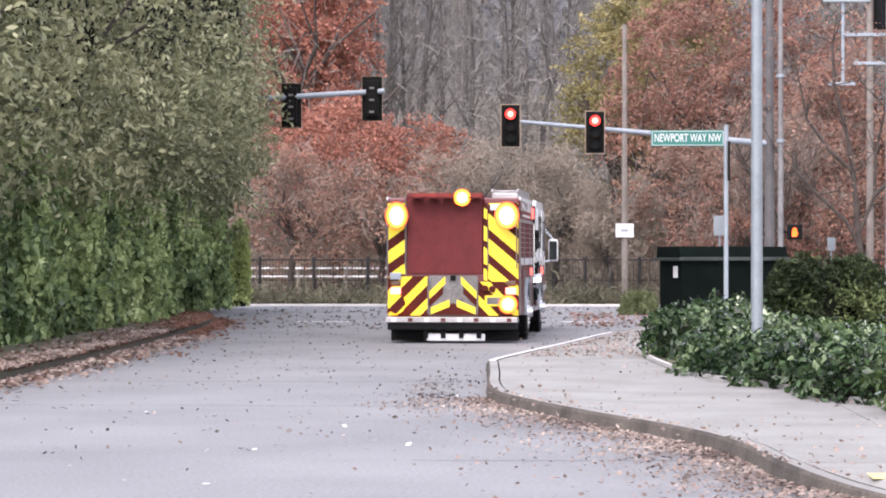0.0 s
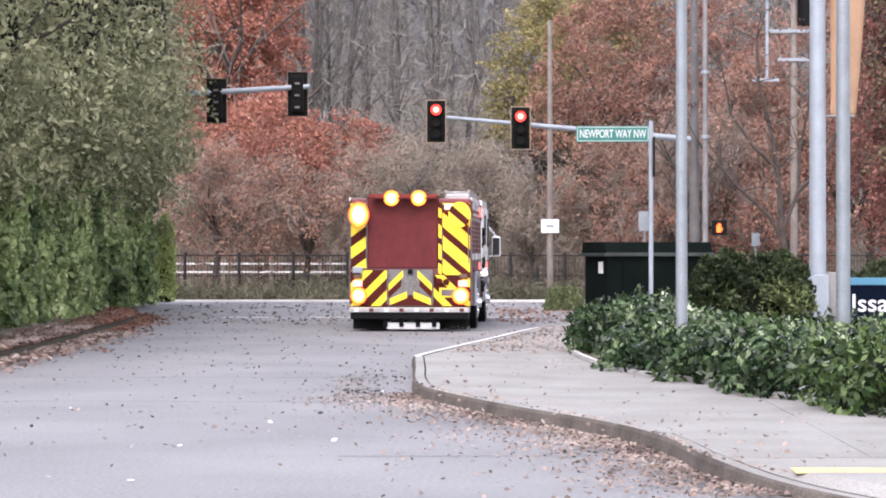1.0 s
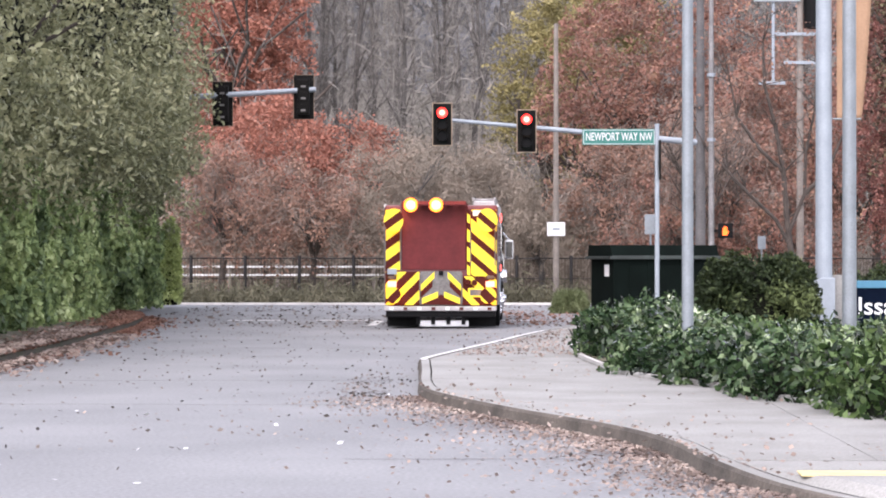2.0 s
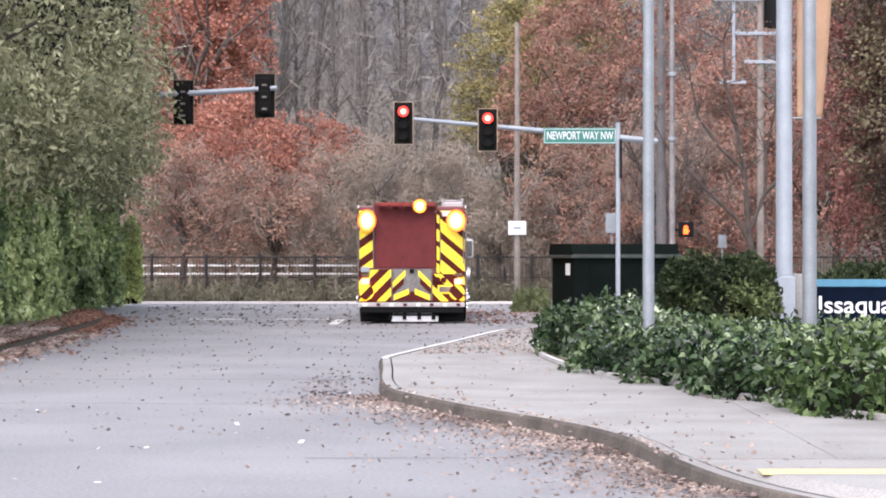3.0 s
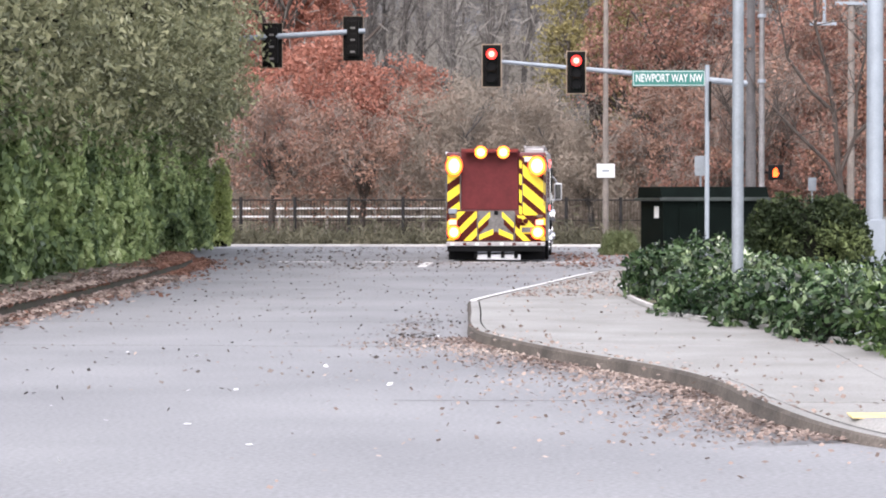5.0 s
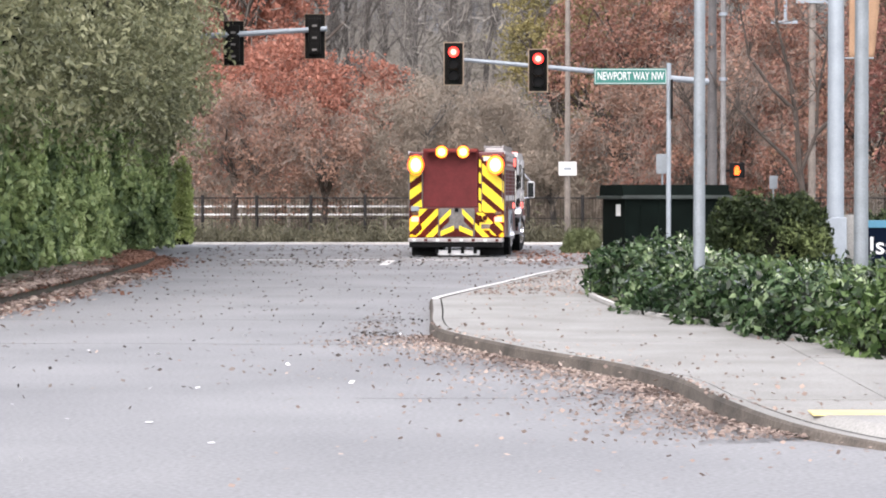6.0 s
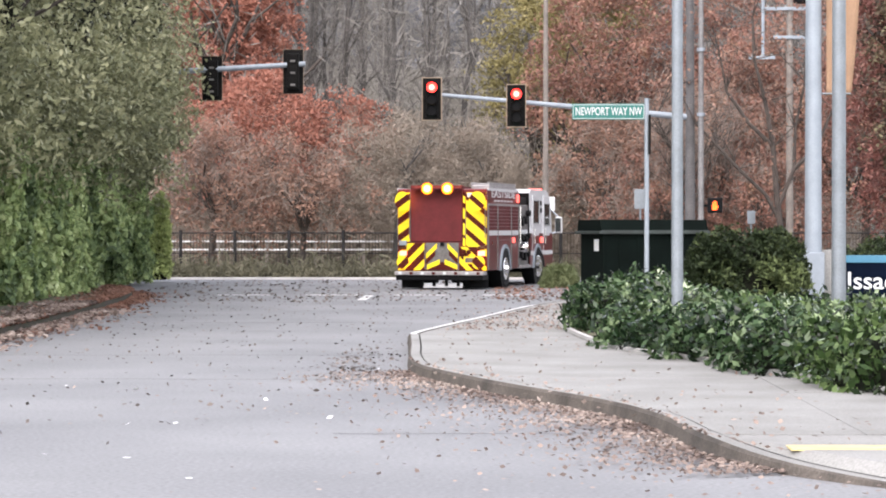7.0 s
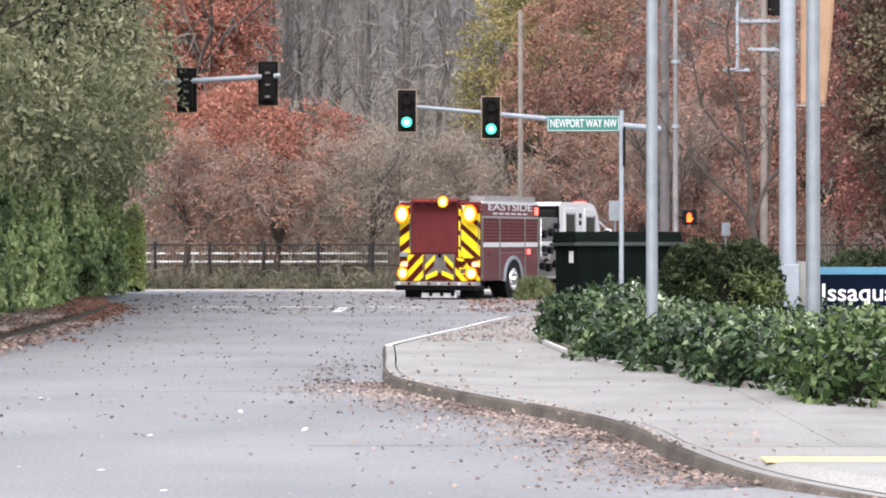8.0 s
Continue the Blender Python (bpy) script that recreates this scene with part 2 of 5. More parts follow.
bm = bmesh.new()
xs = [-2500, -1200, -500, -250] + list(range(-160, 161, 8)) + [250, 500, 1200, 2500]
ys = [-2500, -1000, -300, -80, 0, 40, 80] + list(range(100, 420, 8)) + [520, 700, 1000, 2500]
rows_of = [[bm.verts.new((x, y, ground_height(x, y))) for x in xs] for y in ys]
for r0, r1 in zip(rows_of, rows_of[1:]):
    for i in range(len(xs) - 1):
        bm.faces.new((r0[i], r0[i + 1], r1[i + 1], r1[i]))
tagged(part("ground", bm, GRASS, smooth=True), "rough autumn grass and earth rising to a wooded hill", "ground", kind="structure")

# A farther wooded ridge closes the distance
bm = bmesh.new()
ridge = [[bm.verts.new((x, y, 2 + 0.21 * (y - 430) + 9 * noise.noise((x * 0.006, y * 0.006, 3)) + 3 * noise.noise((x * 0.04, y * 0.04, 5))))
          for x in range(-900, 1000, 20)] for y in range(430, 1200, 35)]
for r0, r1 in zip(ridge, ridge[1:]):
    for i in range(len(r0) - 1):
        bm.faces.new((r0[i], r0[i + 1], r1[i + 1], r1[i]))
# Blue-grey base colour stands in for the haze of the distance
FAR_WOOD = material("hazed_far_woodland", (0.088, 0.092, 0.102), 1.0, vary=0.3, scale=0.03, bump=0.0, fine=0.4, tint=(0.058, 0.062, 0.072), spec=0.1)
tagged(part("backdrop_ridge", bm, FAR_WOOD, smooth=True), "wooded ridge in the distance, haze painted in blue-grey", "hill", kind="structure")

# The side road runs away from the eye and meets the cross road; one sheet of worn asphalt.
ROAD = [(-7.0, -60), (-7.0, 40), (-7.6, 52), (-8.0, 62), (-9.5, 66.5), (-14, 69), (-160, 70), (-160, 81.5), (160, 81.5), (160, 66), (14, 65.5),
        (14, 12), (14, -60)]
bm = prism(ROAD, "z", -0.03, 0.0)
tagged(part("road", bm, ASPHALT), "pale grey worn asphalt road strewn with leaves", "road", kind="structure")


def smooth_line(points, steps=6):
    """A rounded line through the points."""
    out = []
    for i in range(len(points) - 1):
        p0, p1, p2, p3 = (Vector(points[max(0, min(len(points) - 1, i + k))]) for k in (-1, 0, 1, 2))
        for s in range(steps):
            t = s / steps
            out.append(0.5 * (2 * p1 + (p2 - p0) * t + (2 * p0 - 5 * p1 + 4 * p2 - p3) * t * t + (3 * p1 - p0 - 3 * p2 + p3) * t ** 3))
    out.append(Vector(points[-1]))
    return out


def inward(line, d):
    """The line set off by d to its right hand."""
    out = []
    for i, p in enumerate(line):
        t = (line[min(i + 1, len(line) - 1)] - line[max(i - 1, 0)]).normalized()
        out.append(p + Vector((t.y, -t.x)) * d)
    return out


def kerb_run(name, line, width, height, label, mat=None, top=None, drop=lambda i: 1.0):
    """A kerb with a battered face and a rounded top edge along a line; drop lowers it at ramps."""
    bm = bmesh.new()
    offs = [inward(line, d) for d in (0.0, 0.025, 0.05, width, width)]
    ring = []
    for i in range(len(line)):
        h = height * drop(i)
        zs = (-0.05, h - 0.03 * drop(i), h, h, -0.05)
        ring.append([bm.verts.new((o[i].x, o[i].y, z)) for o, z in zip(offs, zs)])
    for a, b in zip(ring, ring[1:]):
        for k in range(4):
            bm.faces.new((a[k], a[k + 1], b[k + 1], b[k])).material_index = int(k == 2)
    bm.faces.new(ring[0])
    bm.faces.new(ring[-1])
    bmesh.ops.recalc_face_normals(bm, faces=bm.faces)
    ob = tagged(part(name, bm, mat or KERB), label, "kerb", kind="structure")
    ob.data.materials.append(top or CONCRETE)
    return ob


NEAR_KERB = smooth_line([(6.5, 12.6), (4.2, 14.2), (2.38, 16.2), (1.64, 18.0), (1.41, 20.2), (1.04, 22.0), (0.1, 24.7), (-0.66, 27.4), (-0.88, 29.4), (-0.97, 32.5),
                         (-1.06, 35.4), (-1.06, 36.3), (-0.68, 39.0), (-0.06, 43.0), (0.76, 48.5), (1.75, 53), (4.2, 58.5), (8, 62), (14, 64), (40, 65.5)])


def kerb_drop(y):
    """Full height along the corner, falling to a dropped kerb where the footway meets the road."""
    return min(1.0, max(0.14, (y - 15.2) / 3.0))


# the face's shade is put into its darker colour; the top stays pale
kerb_run("kerb_pavement", NEAR_KERB, 0.16, 0.15, "weathered concrete kerb rounding a street corner, face painted darker for shade",
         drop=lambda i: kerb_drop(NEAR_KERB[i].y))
# whitened top along the far side of the corner
bm = bmesh.new()
span = [i for i, p in enumerate(NEAR_KERB) if 35.6 < p.y < 49.5 and i > 40]
a_side, b_side = inward(NEAR_KERB, 0.05), inward(NEAR_KERB, 0.14)
for i, j in zip(span, span[1:]):
    bm.faces.new([bm.verts.new((p.x, p.y, 0.154)) for p in (a_side[i], b_side[i], b_side[j], a_side[j])])
tagged(part("kerb_paint_trim", bm, WHITE_PAINT), "white paint on the kerb top", "paint", kind="structure")

MOSSY = material("mossy_kerb", (0.04, 0.03, 0.023), 0.95, vary=0.35, scale=2, bump=0.5, fine=30, tint=(0.035, 0.04, 0.02))
LEFT_KERB = smooth_line([(-30, 69.6), (-15, 68.6), (-10.6, 66.4), (-8.9, 63), (-8.1, 57), (-7.7, 50), (-7.35, 42), (-7.15, 30), (-7.1, 5), (-7.1, -30)])
kerb_run("kerb_verge", LEFT_KERB, 0.2, 0.16, "mossy concrete kerb below a hedge covered in leaves", MOSSY, MOSSY)
FAR_KERB = [Vector((-160, 81.2)), Vector((-60, 81.2)), Vector((-14, 81.3)), Vector((0, 81.4)), Vector((14, 81.5)), Vector((60, 81.5)), Vector((160, 81.5))]
kerb_run("kerb_far", inward(FAR_KERB[::-1], 0), 0.2, 0.07, "pale concrete kerb along the cross road", PALE_CONCRETE, PALE_CONCRETE)

# Pavement of cast slabs inside the corner kerb
inner = inward(NEAR_KERB, 0.18)
pave_line = [(p.x, p.y) for p in inner if p.y > 18.3]
pavement = tagged(new("pavement"), "pale concrete pavement at a street corner with leaves on it", "pavement", kind="structure")
region = pave_line + [(40, 18.3)]
base = prism(region, "z", -0.04, 0.128)
part("bed", base, KERB, pavement)
row = 0
y0 = 18.3
while y0 < 58:
    wide = 4.8
    x0 = -2.0
    while x0 < 12:
        cell = clipped(region, x0 + 0.003, x0 + wide - 0.003, y0 + 0.003, y0 + 2.4 - 0.003)
        if len(cell) > 2:
            area = abs(sum(a[0] * b[1] - b[0] * a[1] for a, b in zip(cell, cell[1:] + cell[:1]))) / 2
            if area > 0.02:
                part("slab", prism(cell, "z", 0.10, 0.147 + rng.uniform(-0.002, 0.002)), CONCRETE, pavement)
        x0 += wide
    y0 += 2.4
bm = prism([(12, 18.3), (40, 18.3), (40, 60), (12, 60)], "z", 0.0, 0.145)
part("far_slab", bm, CONCRETE, pavement)
# the apron in front of it, down to the dropped kerb
bm = bmesh.new()
low = [p for p in inner if p.y < 18.3]
low.append(Vector((np.interp(18.31, *zip(*sorted((p.y, p.x) for p in inner if p.y < 20))), 18.31)))
rows_of = []
for p in low:
    line = []
    for dx in (0.0, 0.05, 0.10, 1.2, 3.0, 8.0):
        zk = 0.15 * kerb_drop(p.y) - 0.003
        flat = 0.146 * min(1.0, max(0.15, (p.y - 12.5) / 4.3))
        k = min(1.0, dx / 0.10)
        line.append(bm.verts.new((p.x + dx, p.y, zk * (1 - k) + max(zk, flat) * k)))
    rows_of.append(line)
for r0, r1 in zip(rows_of, rows_of[1:]):
    for i in range(5):
        bm.faces.new((r0[i], r0[i + 1], r1[i + 1], r1[i]))
bmesh.ops.recalc_face_normals(bm, faces=bm.faces)
tagged(part("pavement_apron", bm, CONCRETE), "concrete apron sloping from the pavement to the road", "pavement", kind="structure")
bm = box(2.1, 9.0, 17.12, 17.44, 0.139, 0.151)
tagged(part("pavement_yellow_strip", bm, YELLOW_PAINT), "worn yellow painted strip across the pavement", "paint", kind="structure")

# Verge behind the road's other kerb
bm = prism([(p.x, p.y) for p in inward(LEFT_KERB, 0.2)] + [(-60, -30), (-60, 69)], "z", -0.05, 0.14)
tagged(part("verge", bm, EARTH), "bare earth verge under a hedge, covered in brown leaves", "verge", kind="structure")
bm = prism([(-160, 81.4), (-160, 82.5), (160, 82.6), (160, 81.7)], "z", -0.05, 0.04)
tagged(part("pavement_far", bm, PALE_CONCRETE), "pale concrete footway along the cross road", "pavement", kind="structure")

# Painted lines at the crossing
bm = bmesh.new()
for x in (-6.6, -4.4, -2.2, 0.0, 2.2):
    box(x, x + 1.3, 62.2, 62.6, 0.0, 0.004, bm=bm)
box(-2.9, -2.7, 58.0, 62.0, 0.0, 0.004, bm=bm)
tagged(part("road_marking", bm, WHITE_PAINT), "worn white stop line and lane line", "road marking", kind="structure")


# The cracks across the old asphalt
bm = bmesh.new()
for y, x0, x1, w in ((32.6, -6.9, -1.3, 0.03), (27.4, -7, -1.2, 0.025), (20.2, -1.2, 0.9, 0.02), (44.0, -7.2, -1.2, 0.03)):
    line = [(x, y + 0.12 * noise.noise((x * 0.7, y, 1.0))) for x in np.linspace(x0, x1, 40)]
    for (xa, ya), (xb, yb) in zip(line, line[1:]):
        bm.faces.new([bm.verts.new(p) for p in ((xa, ya, 0.004), (xb, yb, 0.004), (xb, yb + w, 0.004), (xa, ya + w, 0.004))])
tagged(part("road_crack_seal", bm, RUBBER), "thin dark sealed cracks across the road", "crack", kind="structure")

# Pale edging of the planted bed
BED_EDGE = smooth_line([(5.6, 18.9), (4.6, 20.9), (3.55, 23.2), (2.38, 28.6), (1.62, 31.2), (1.2, 36.3), (1.2, 40.4), (1.75, 46.0)], 4)
kerb_run("bed_edging", BED_EDGE, 0.12, 0.20, "pale concrete edging of a planted bed", CONCRETE, PALE_CONCRETE)

# The fire engine. Its own space: x to its right, y forward from the rear face, z up from the road.
W = 1.245
AXLES = (2.36, 7.2)
BODY = 4.35  # where the rear body ends
WHEEL_R = 0.53
engine = thing("fire_engine", "maroon and white fire engine with yellow chevrons and flashing lamps", "fire engine")


def chevrons(parent, x0, x1, z0, z1, lean, y=-0.012, pitch=0.42, start=0.0, frac=0.5):
    """Slanted yellow bars on a dark red panel; lean is their rise over run."""
    part("panel", box(x0, x1, y, 0.01, z0, z1), CHEV_RED, parent)
    z = z0 - abs(lean) * (x1 - x0) * 1.2 - pitch + start
    while z < z1 + abs(lean) * (x1 - x0) + pitch:
        za, zb = (z, z + lean * (x1 - x0))
        if lean < 0:
            za, zb = z - lean * (x1 - x0), z
        shape = clipped([(x0, za), (x1, zb), (x1, zb + pitch * frac), (x0, za + pitch * frac)], x0 + 0.004, x1 - 0.004, z0 + 0.004, z1 - 0.004)
        if len(shape) > 2:
            part("stripe", prism(shape, "y", y - 0.004, y + 0.002), CHEV_YELLOW, parent)
        z += pitch


def wedge_body():
    """The rear body: sides with rounded top corners, hollow bed above."""
    bm = box(-W, W, 0.0, BODY, 0.62, 1.42, 0.02)
    box(-W, -0.885, 0.0, BODY, 1.42, 2.84, 0.03, bm)
    box(0.565, W, 0.0, BODY, 1.42, 2.84, 0.03, bm)
    box(-0.885, 0.565, 0.35, BODY, 1.42, 2.55, 0.0, bm)
    return bm


body = part("body", wedge_body(), MAROON, engine)
cover = part("hose_bed_cover", box(-0.88, 0.56, -0.03, 0.36, 1.40, 2.90, 0.025), MAROON_CLOTH, engine, "dark maroon vinyl hose bed cover")
part("cover_top", box(-0.88, 0.56, 0.33, 4.0, 2.80, 2.90, 0.03), MAROON_CLOTH, engine)
col_l = new("left_chevron_panel")
col_r = new("right_chevron_panel")
col_m = new("tailgate")
for o in (col_l, col_r, col_m):
    o.parent = engine
GALV_DULL = material("dull_plate", (0.15, 0.14, 0.135), 0.5, 0.3, vary=0.25, scale=5, bump=0.5, fine=30)
chevrons(col_l, -W + 0.01, -0.905, 1.40, 2.74, 0.72, start=0.02, pitch=0.45, frac=0.54)
chevrons(col_r, 0.66, W - 0.01, 1.26, 2.74, -0.85, start=0.16, pitch=0.47, frac=0.62)
# the narrow dashed strip beside the wide column, and the dark edge beside the cover
part("edge_panel", box(0.575, 0.648, -0.012, 0.01, 1.26, 2.74), CHEV_RED, col_r)
for za, zb in ((1.30, 1.52), (1.60, 1.92), (2.04, 2.32), (2.46, 2.66)):
    part("stripe", prism([(0.58, za), (0.644, za - 0.03), (0.644, zb - 0.05), (0.58, zb)], "y", -0.017, -0.010), CHEV_YELLOW, col_r)
part("edge_trim", box(-0.90, -0.883, -0.028, 0.01, 1.38, 2.80, 0.003), GALV_DULL, col_l, "dull metal edge beside the cover")
# lower gate: striped doors at the sides of a plated recess with a small chevron
chevrons(col_m, -W + 0.01, -0.475, 0.62, 1.36, 1.0, start=0.30, pitch=0.44, frac=0.45)
part("gate_plate", box(-0.455, 0.455, -0.012, 0.01, 0.62, 1.37, 0.004), GALV_DULL, col_m, "grey diamond plate between the stripes")
part("foot_panel", prism([(-0.44, 0.63), (0.44, 0.63), (0.30, 0.70), (0.0, 0.86), (-0.30, 0.70)], "y", -0.018, -0.010), CHEV_RED, col_m)
for sx in (-1, 1):
    def slanted(z_out, z_in, x_out, x_in, thick, mat):
        a, b = (sx * x_out, z_out), (sx * x_in, z_in)
        part("stripe" if mat is CHEV_YELLOW else "band", prism([a, b, (b[0], b[1] + thick), (a[0], a[1] + thick)], "y", -0.024, -0.010), mat, col_m)
    slanted(0.93, 1.22, 0.45, 0.15, 0.14, CHEV_YELLOW)
    slanted(0.78, 1.03, 0.45, 0.19, 0.14, CHEV_RED)
    slanted(0.645, 0.79, 0.42, 0.07, 0.13, CHEV_YELLOW)
part("latch", box(-0.05, 0.05, -0.05, 0.0, 1.28, 1.38, 0.01), DARK, col_m)
chevrons(col_m, 0.475, W - 0.01, 0.62, 1.26, -1.0, start=0.36, pitch=0.46, frac=0.40)
part("valve_panel", box(0.60, 0.98, -0.03, 0.0, 0.80, 1.00, 0.01), CHEV_YELLOW, col_m, "yellow-edged valve panel")
part("valve_plate", box(0.64, 0.94, -0.036, 0.0, 0.835, 0.965, 0.005), GALV_DULL, col_m)
for x, z in ((0.60, 1.13), (0.74, 1.12)):
    part("outlet", tube((x, -0.09, z), (x, 0.0, z), 0.055, 0.07, 12), CHEV_RED, col_m, "capped red hose outlet")
part("step", box(-1.19, -0.98, -0.10, 0.0, 1.30, 1.43, 0.015), PALE_STEEL, col_m, "small folding steel step")
for x in (-0.465, 0.465):
    part("grab_rail", tube((x, -0.09, 0.66), (x, -0.09, 1.34), 0.016, seg=8), GALV_DULL, engine, "dull steel grab rail")
for x in (-1.235, -0.9, 0.66, 1.2):
    part("handrail", tube((x, -0.06, 1.5), (x, -0.06, 2.35), 0.012, seg=8), GALV_DULL, engine, "slim upright handrail")
# small boxes at the upper corners
for sx in (-1, 1):
    part("corner_lamp", box(sx * 1.16 - 0.11, sx * 1.16 + 0.11, -0.07, 0.06, 2.52, 2.64, 0.02), RED_LENS, engine, "dark red corner lamp, unlit")
part("scene_lamp", box(0.70, 0.95, -0.06, 0.04, 2.60, 2.72, 0.02), CLEAR_LENS, engine, "clear scene lamp")
board = part("tailboard", box(-W + 0.01, W - 0.01, -0.42, 0.02, 0.50, 0.60, 0.012), PLATE, engine, "bright diamond plate tailboard")
for k in range(8):
    xk = -1.08 + k * 0.309
    part("reflector", box(xk - 0.045, xk + 0.045, -0.426, -0.41, 0.515, 0.585, 0.004), RED_LENS if k % 2 else SIGN_WHITE, board)
part("under_bumper", box(-W + 0.04, W - 0.04, -0.38, 0.3, 0.36, 0.505, 0.02), DARK, engine)
chassis = box(-0.45, 0.45, 0.3, 8.6, 0.50, 0.66)
box(-0.30, 0.30, 2.3, 2.8, 0.34, 0.60, 0.05, chassis)
tube((-1.0, AXLES[0], 0.53), (1.0, AXLES[0], 0.53), 0.10, seg=12, bm=chassis)
tube((-1.0, AXLES[1], 0.53), (1.0, AXLES[1], 0.53), 0.08, seg=12, bm=chassis)
part("chassis", chassis, DARK, engine)
for x in (-0.85, 0.85):
    part("mud_flap", box(x - 0.36, x + 0.36, 0.3, 0.33, 0.14, 0.66), RUBBER, engine)
# added white bar and dark notches stand in for lit road seen underneath
part("bright_road_bar", box(-0.48, 0.62, -0.25, -0.20, 0.15, 0.29, 0.03), WHITE_BODY, engine, "white bar standing in for bright road seen under the tailboard")
for x in (-0.5, -0.17, 0.17, 0.5):
    part("road_bar_bracket", box(x - 0.04, x + 0.05, -0.29, -0.24, 0.20, 0.40, 0.01), DARK, engine)

SIDE_RED = glow("side_lamp_lit", (1.0, 0.10, 0.08), 0.9)
# sides: pale top band with the lettering, roller shutters, white stripe, silver arches
for s in (-1, 1):
    side = new("side_panel")
    side.parent = engine
    x0, x1 = sorted((s * W, s * (W + 0.014)))
    def flat(name, y0, y1, z0, z1, mat, lift=0.0, label=""):
        a, b = sorted((s * (W - 0.01), s * (W + 0.014 + lift)))
        return part(name, box(a, b, y0, y1, z0, z1, 0.004), mat, side, label)
    flat("name_band", 0.10, BODY - 0.1, 2.44, 2.80, MAROON)
    flat("trim", 0.05, BODY - 0.05, 2.79, 2.86, WHITE_BODY, 0.01)
    flat("trim", 0.05, BODY - 0.05, 2.385, 2.44, PLATE, 0.01)
    for y0, y1 in ((0.12, 1.30), (1.42, 3.20), (3.32, 4.25)):
        flat("shutter_door", y0, y1, 1.72, 2.38, MAROON_CLOTH)
        for k in range(1, 7):
            zz = 1.72 + k * 0.094
            flat("slat_line", y0 + 0.01, y1 - 0.01, zz - 0.006, zz + 0.006, MAROON, 0.006)
    for y in (0.06, 1.325, 3.225, 4.26):
        flat("door_frame", y, y + 0.07, 0.66, 2.385, GALV_DULL, 0.012)
    flat("white_stripe", 0.14, BODY - 0.1, 1.57, 1.70, WHITE_BODY, 0.004, "white reflective stripe")
    flat("lower_panel", 0.14, 1.28, 0.66, 1.56, MAROON)
    flat("lower_panel", 3.32, BODY - 0.1, 0.66, 1.56, MAROON)
    arch = []
    for k in range(17):
        a = math.pi * k / 16
        arch.append((AXLES[0] + 0.72 * math.cos(a), 0.62 + 0.68 * math.sin(a)))
    ring = bmesh.new()
    for k in range(16):
        a0, a1 = math.pi * k / 16, math.pi * (k + 1) / 16
        quad = [(AXLES[0] + r * math.cos(a), 0.60 + r * math.sin(a)) for r, a in ((0.62, a0), (0.72, a0), (0.72, a1), (0.62, a1))]
        prism(quad, "x", s * (W - 0.05), s * (W + 0.05), ring)
    part("wheel_arch", ring, PALE_STEEL, side, "polished silver wheel arch")
    # solid black disc paints the shaded hollow of the wheel arch
    part("arch_shade", tube((s * (W - 0.3), AXLES[0], 0.62), (s * (W + 0.018), AXLES[0], 0.62), 0.62, seg=28), DARK, side)
    part("marker_lamp", box(*sorted((s * W, s * (W + 0.05))), 0.5, 0.66, 1.32, 1.42, 0.01), RED_LENS, side)
    part("marker_lamp", box(*sorted((s * W, s * (W + 0.05))), 4.02, 4.24, 2.50, 2.72, 0.02), SIDE_RED, side, "lit red side lamp")
    part("marker_lamp", box(*sorted((s * W, s * (W + 0.05))), 3.42, 3.62, 1.36, 1.50, 0.01), SIDE_RED, side, "lit red side lamp")

# pump panel and crosslay housing
part("pump_panel", box(-W + 0.06, W - 0.06, BODY + 0.05, 6.10, 0.66, 2.45, 0.02), GALV_DULL, engine, "dull silver pump panel")
for s in (-1, 1):
    for y, z, r in ((4.7, 1.0, 0.10), (5.2, 0.95, 0.12), (5.75, 1.05, 0.12), (4.75, 1.5, 0.09), (5.3, 1.45, 0.10), (5.8, 1.55, 0.08), (4.8, 1.95, 0.12), (5.4, 2.0, 0.12), (5.85, 2.2, 0.09)):
        part("gauge", tube((s * (W - 0.06), y, z), (s * (W + 0.07), y, z), r, seg=14), DARK, engine)
part("crosslay", box(-W + 0.10, W - 0.10, BODY + 0.05, 6.10, 2.45, 2.66, 0.03), BRONZE, engine, "dark covered hose bay")
for s in (-1, 1):
    part("pump_step", box(*sorted((s * (W - 0.08), s * (W + 0.06))), 4.5, 6.0, 0.62, 0.70, 0.01), PLATE, engine, "bright step below the pump panel")
    part("suction_cap", tube((s * (W - 0.06), 5.0, 1.22), (s * (W + 0.16), 5.0, 1.22), 0.17, 0.15, 18), CHROME, engine, "large chrome suction cap")
    part("handrail", tube((s * (W + 0.03), 4.48, 1.3), (s * (W + 0.03), 4.48, 2.4), 0.02, seg=8), CHROME, engine)
    part("hose_roll", box(*sorted((s * (W - 0.1), s * (W + 0.05))), 4.6, 5.5, 1.60, 1.72, 0.03), WHITE_BODY, engine, "white folded hose on the pump panel")
roof_gear = bmesh.new()
for x in (-0.7, 0.0, 0.5):
    tube((x, 0.6, 2.60), (x, 4.2, 2.60), 0.055, seg=10, bm=roof_gear)
box(0.68, 1.20, 0.5, 4.2, 2.82, 2.95, 0.03, roof_gear)
for k in range(9):
    tube((0.70, 0.7 + 0.4 * k, 2.98), (1.18, 0.7 + 0.4 * k, 2.98), 0.02, seg=6, bm=roof_gear)
for x in (0.70, 1.18):
    box(x - 0.02, x + 0.02, 0.45, 4.2, 2.95, 3.02, 0.005, roof_gear)
part("ladder_rack", roof_gear, PLATE, engine, "silver ladder rack and boxes on the roof")

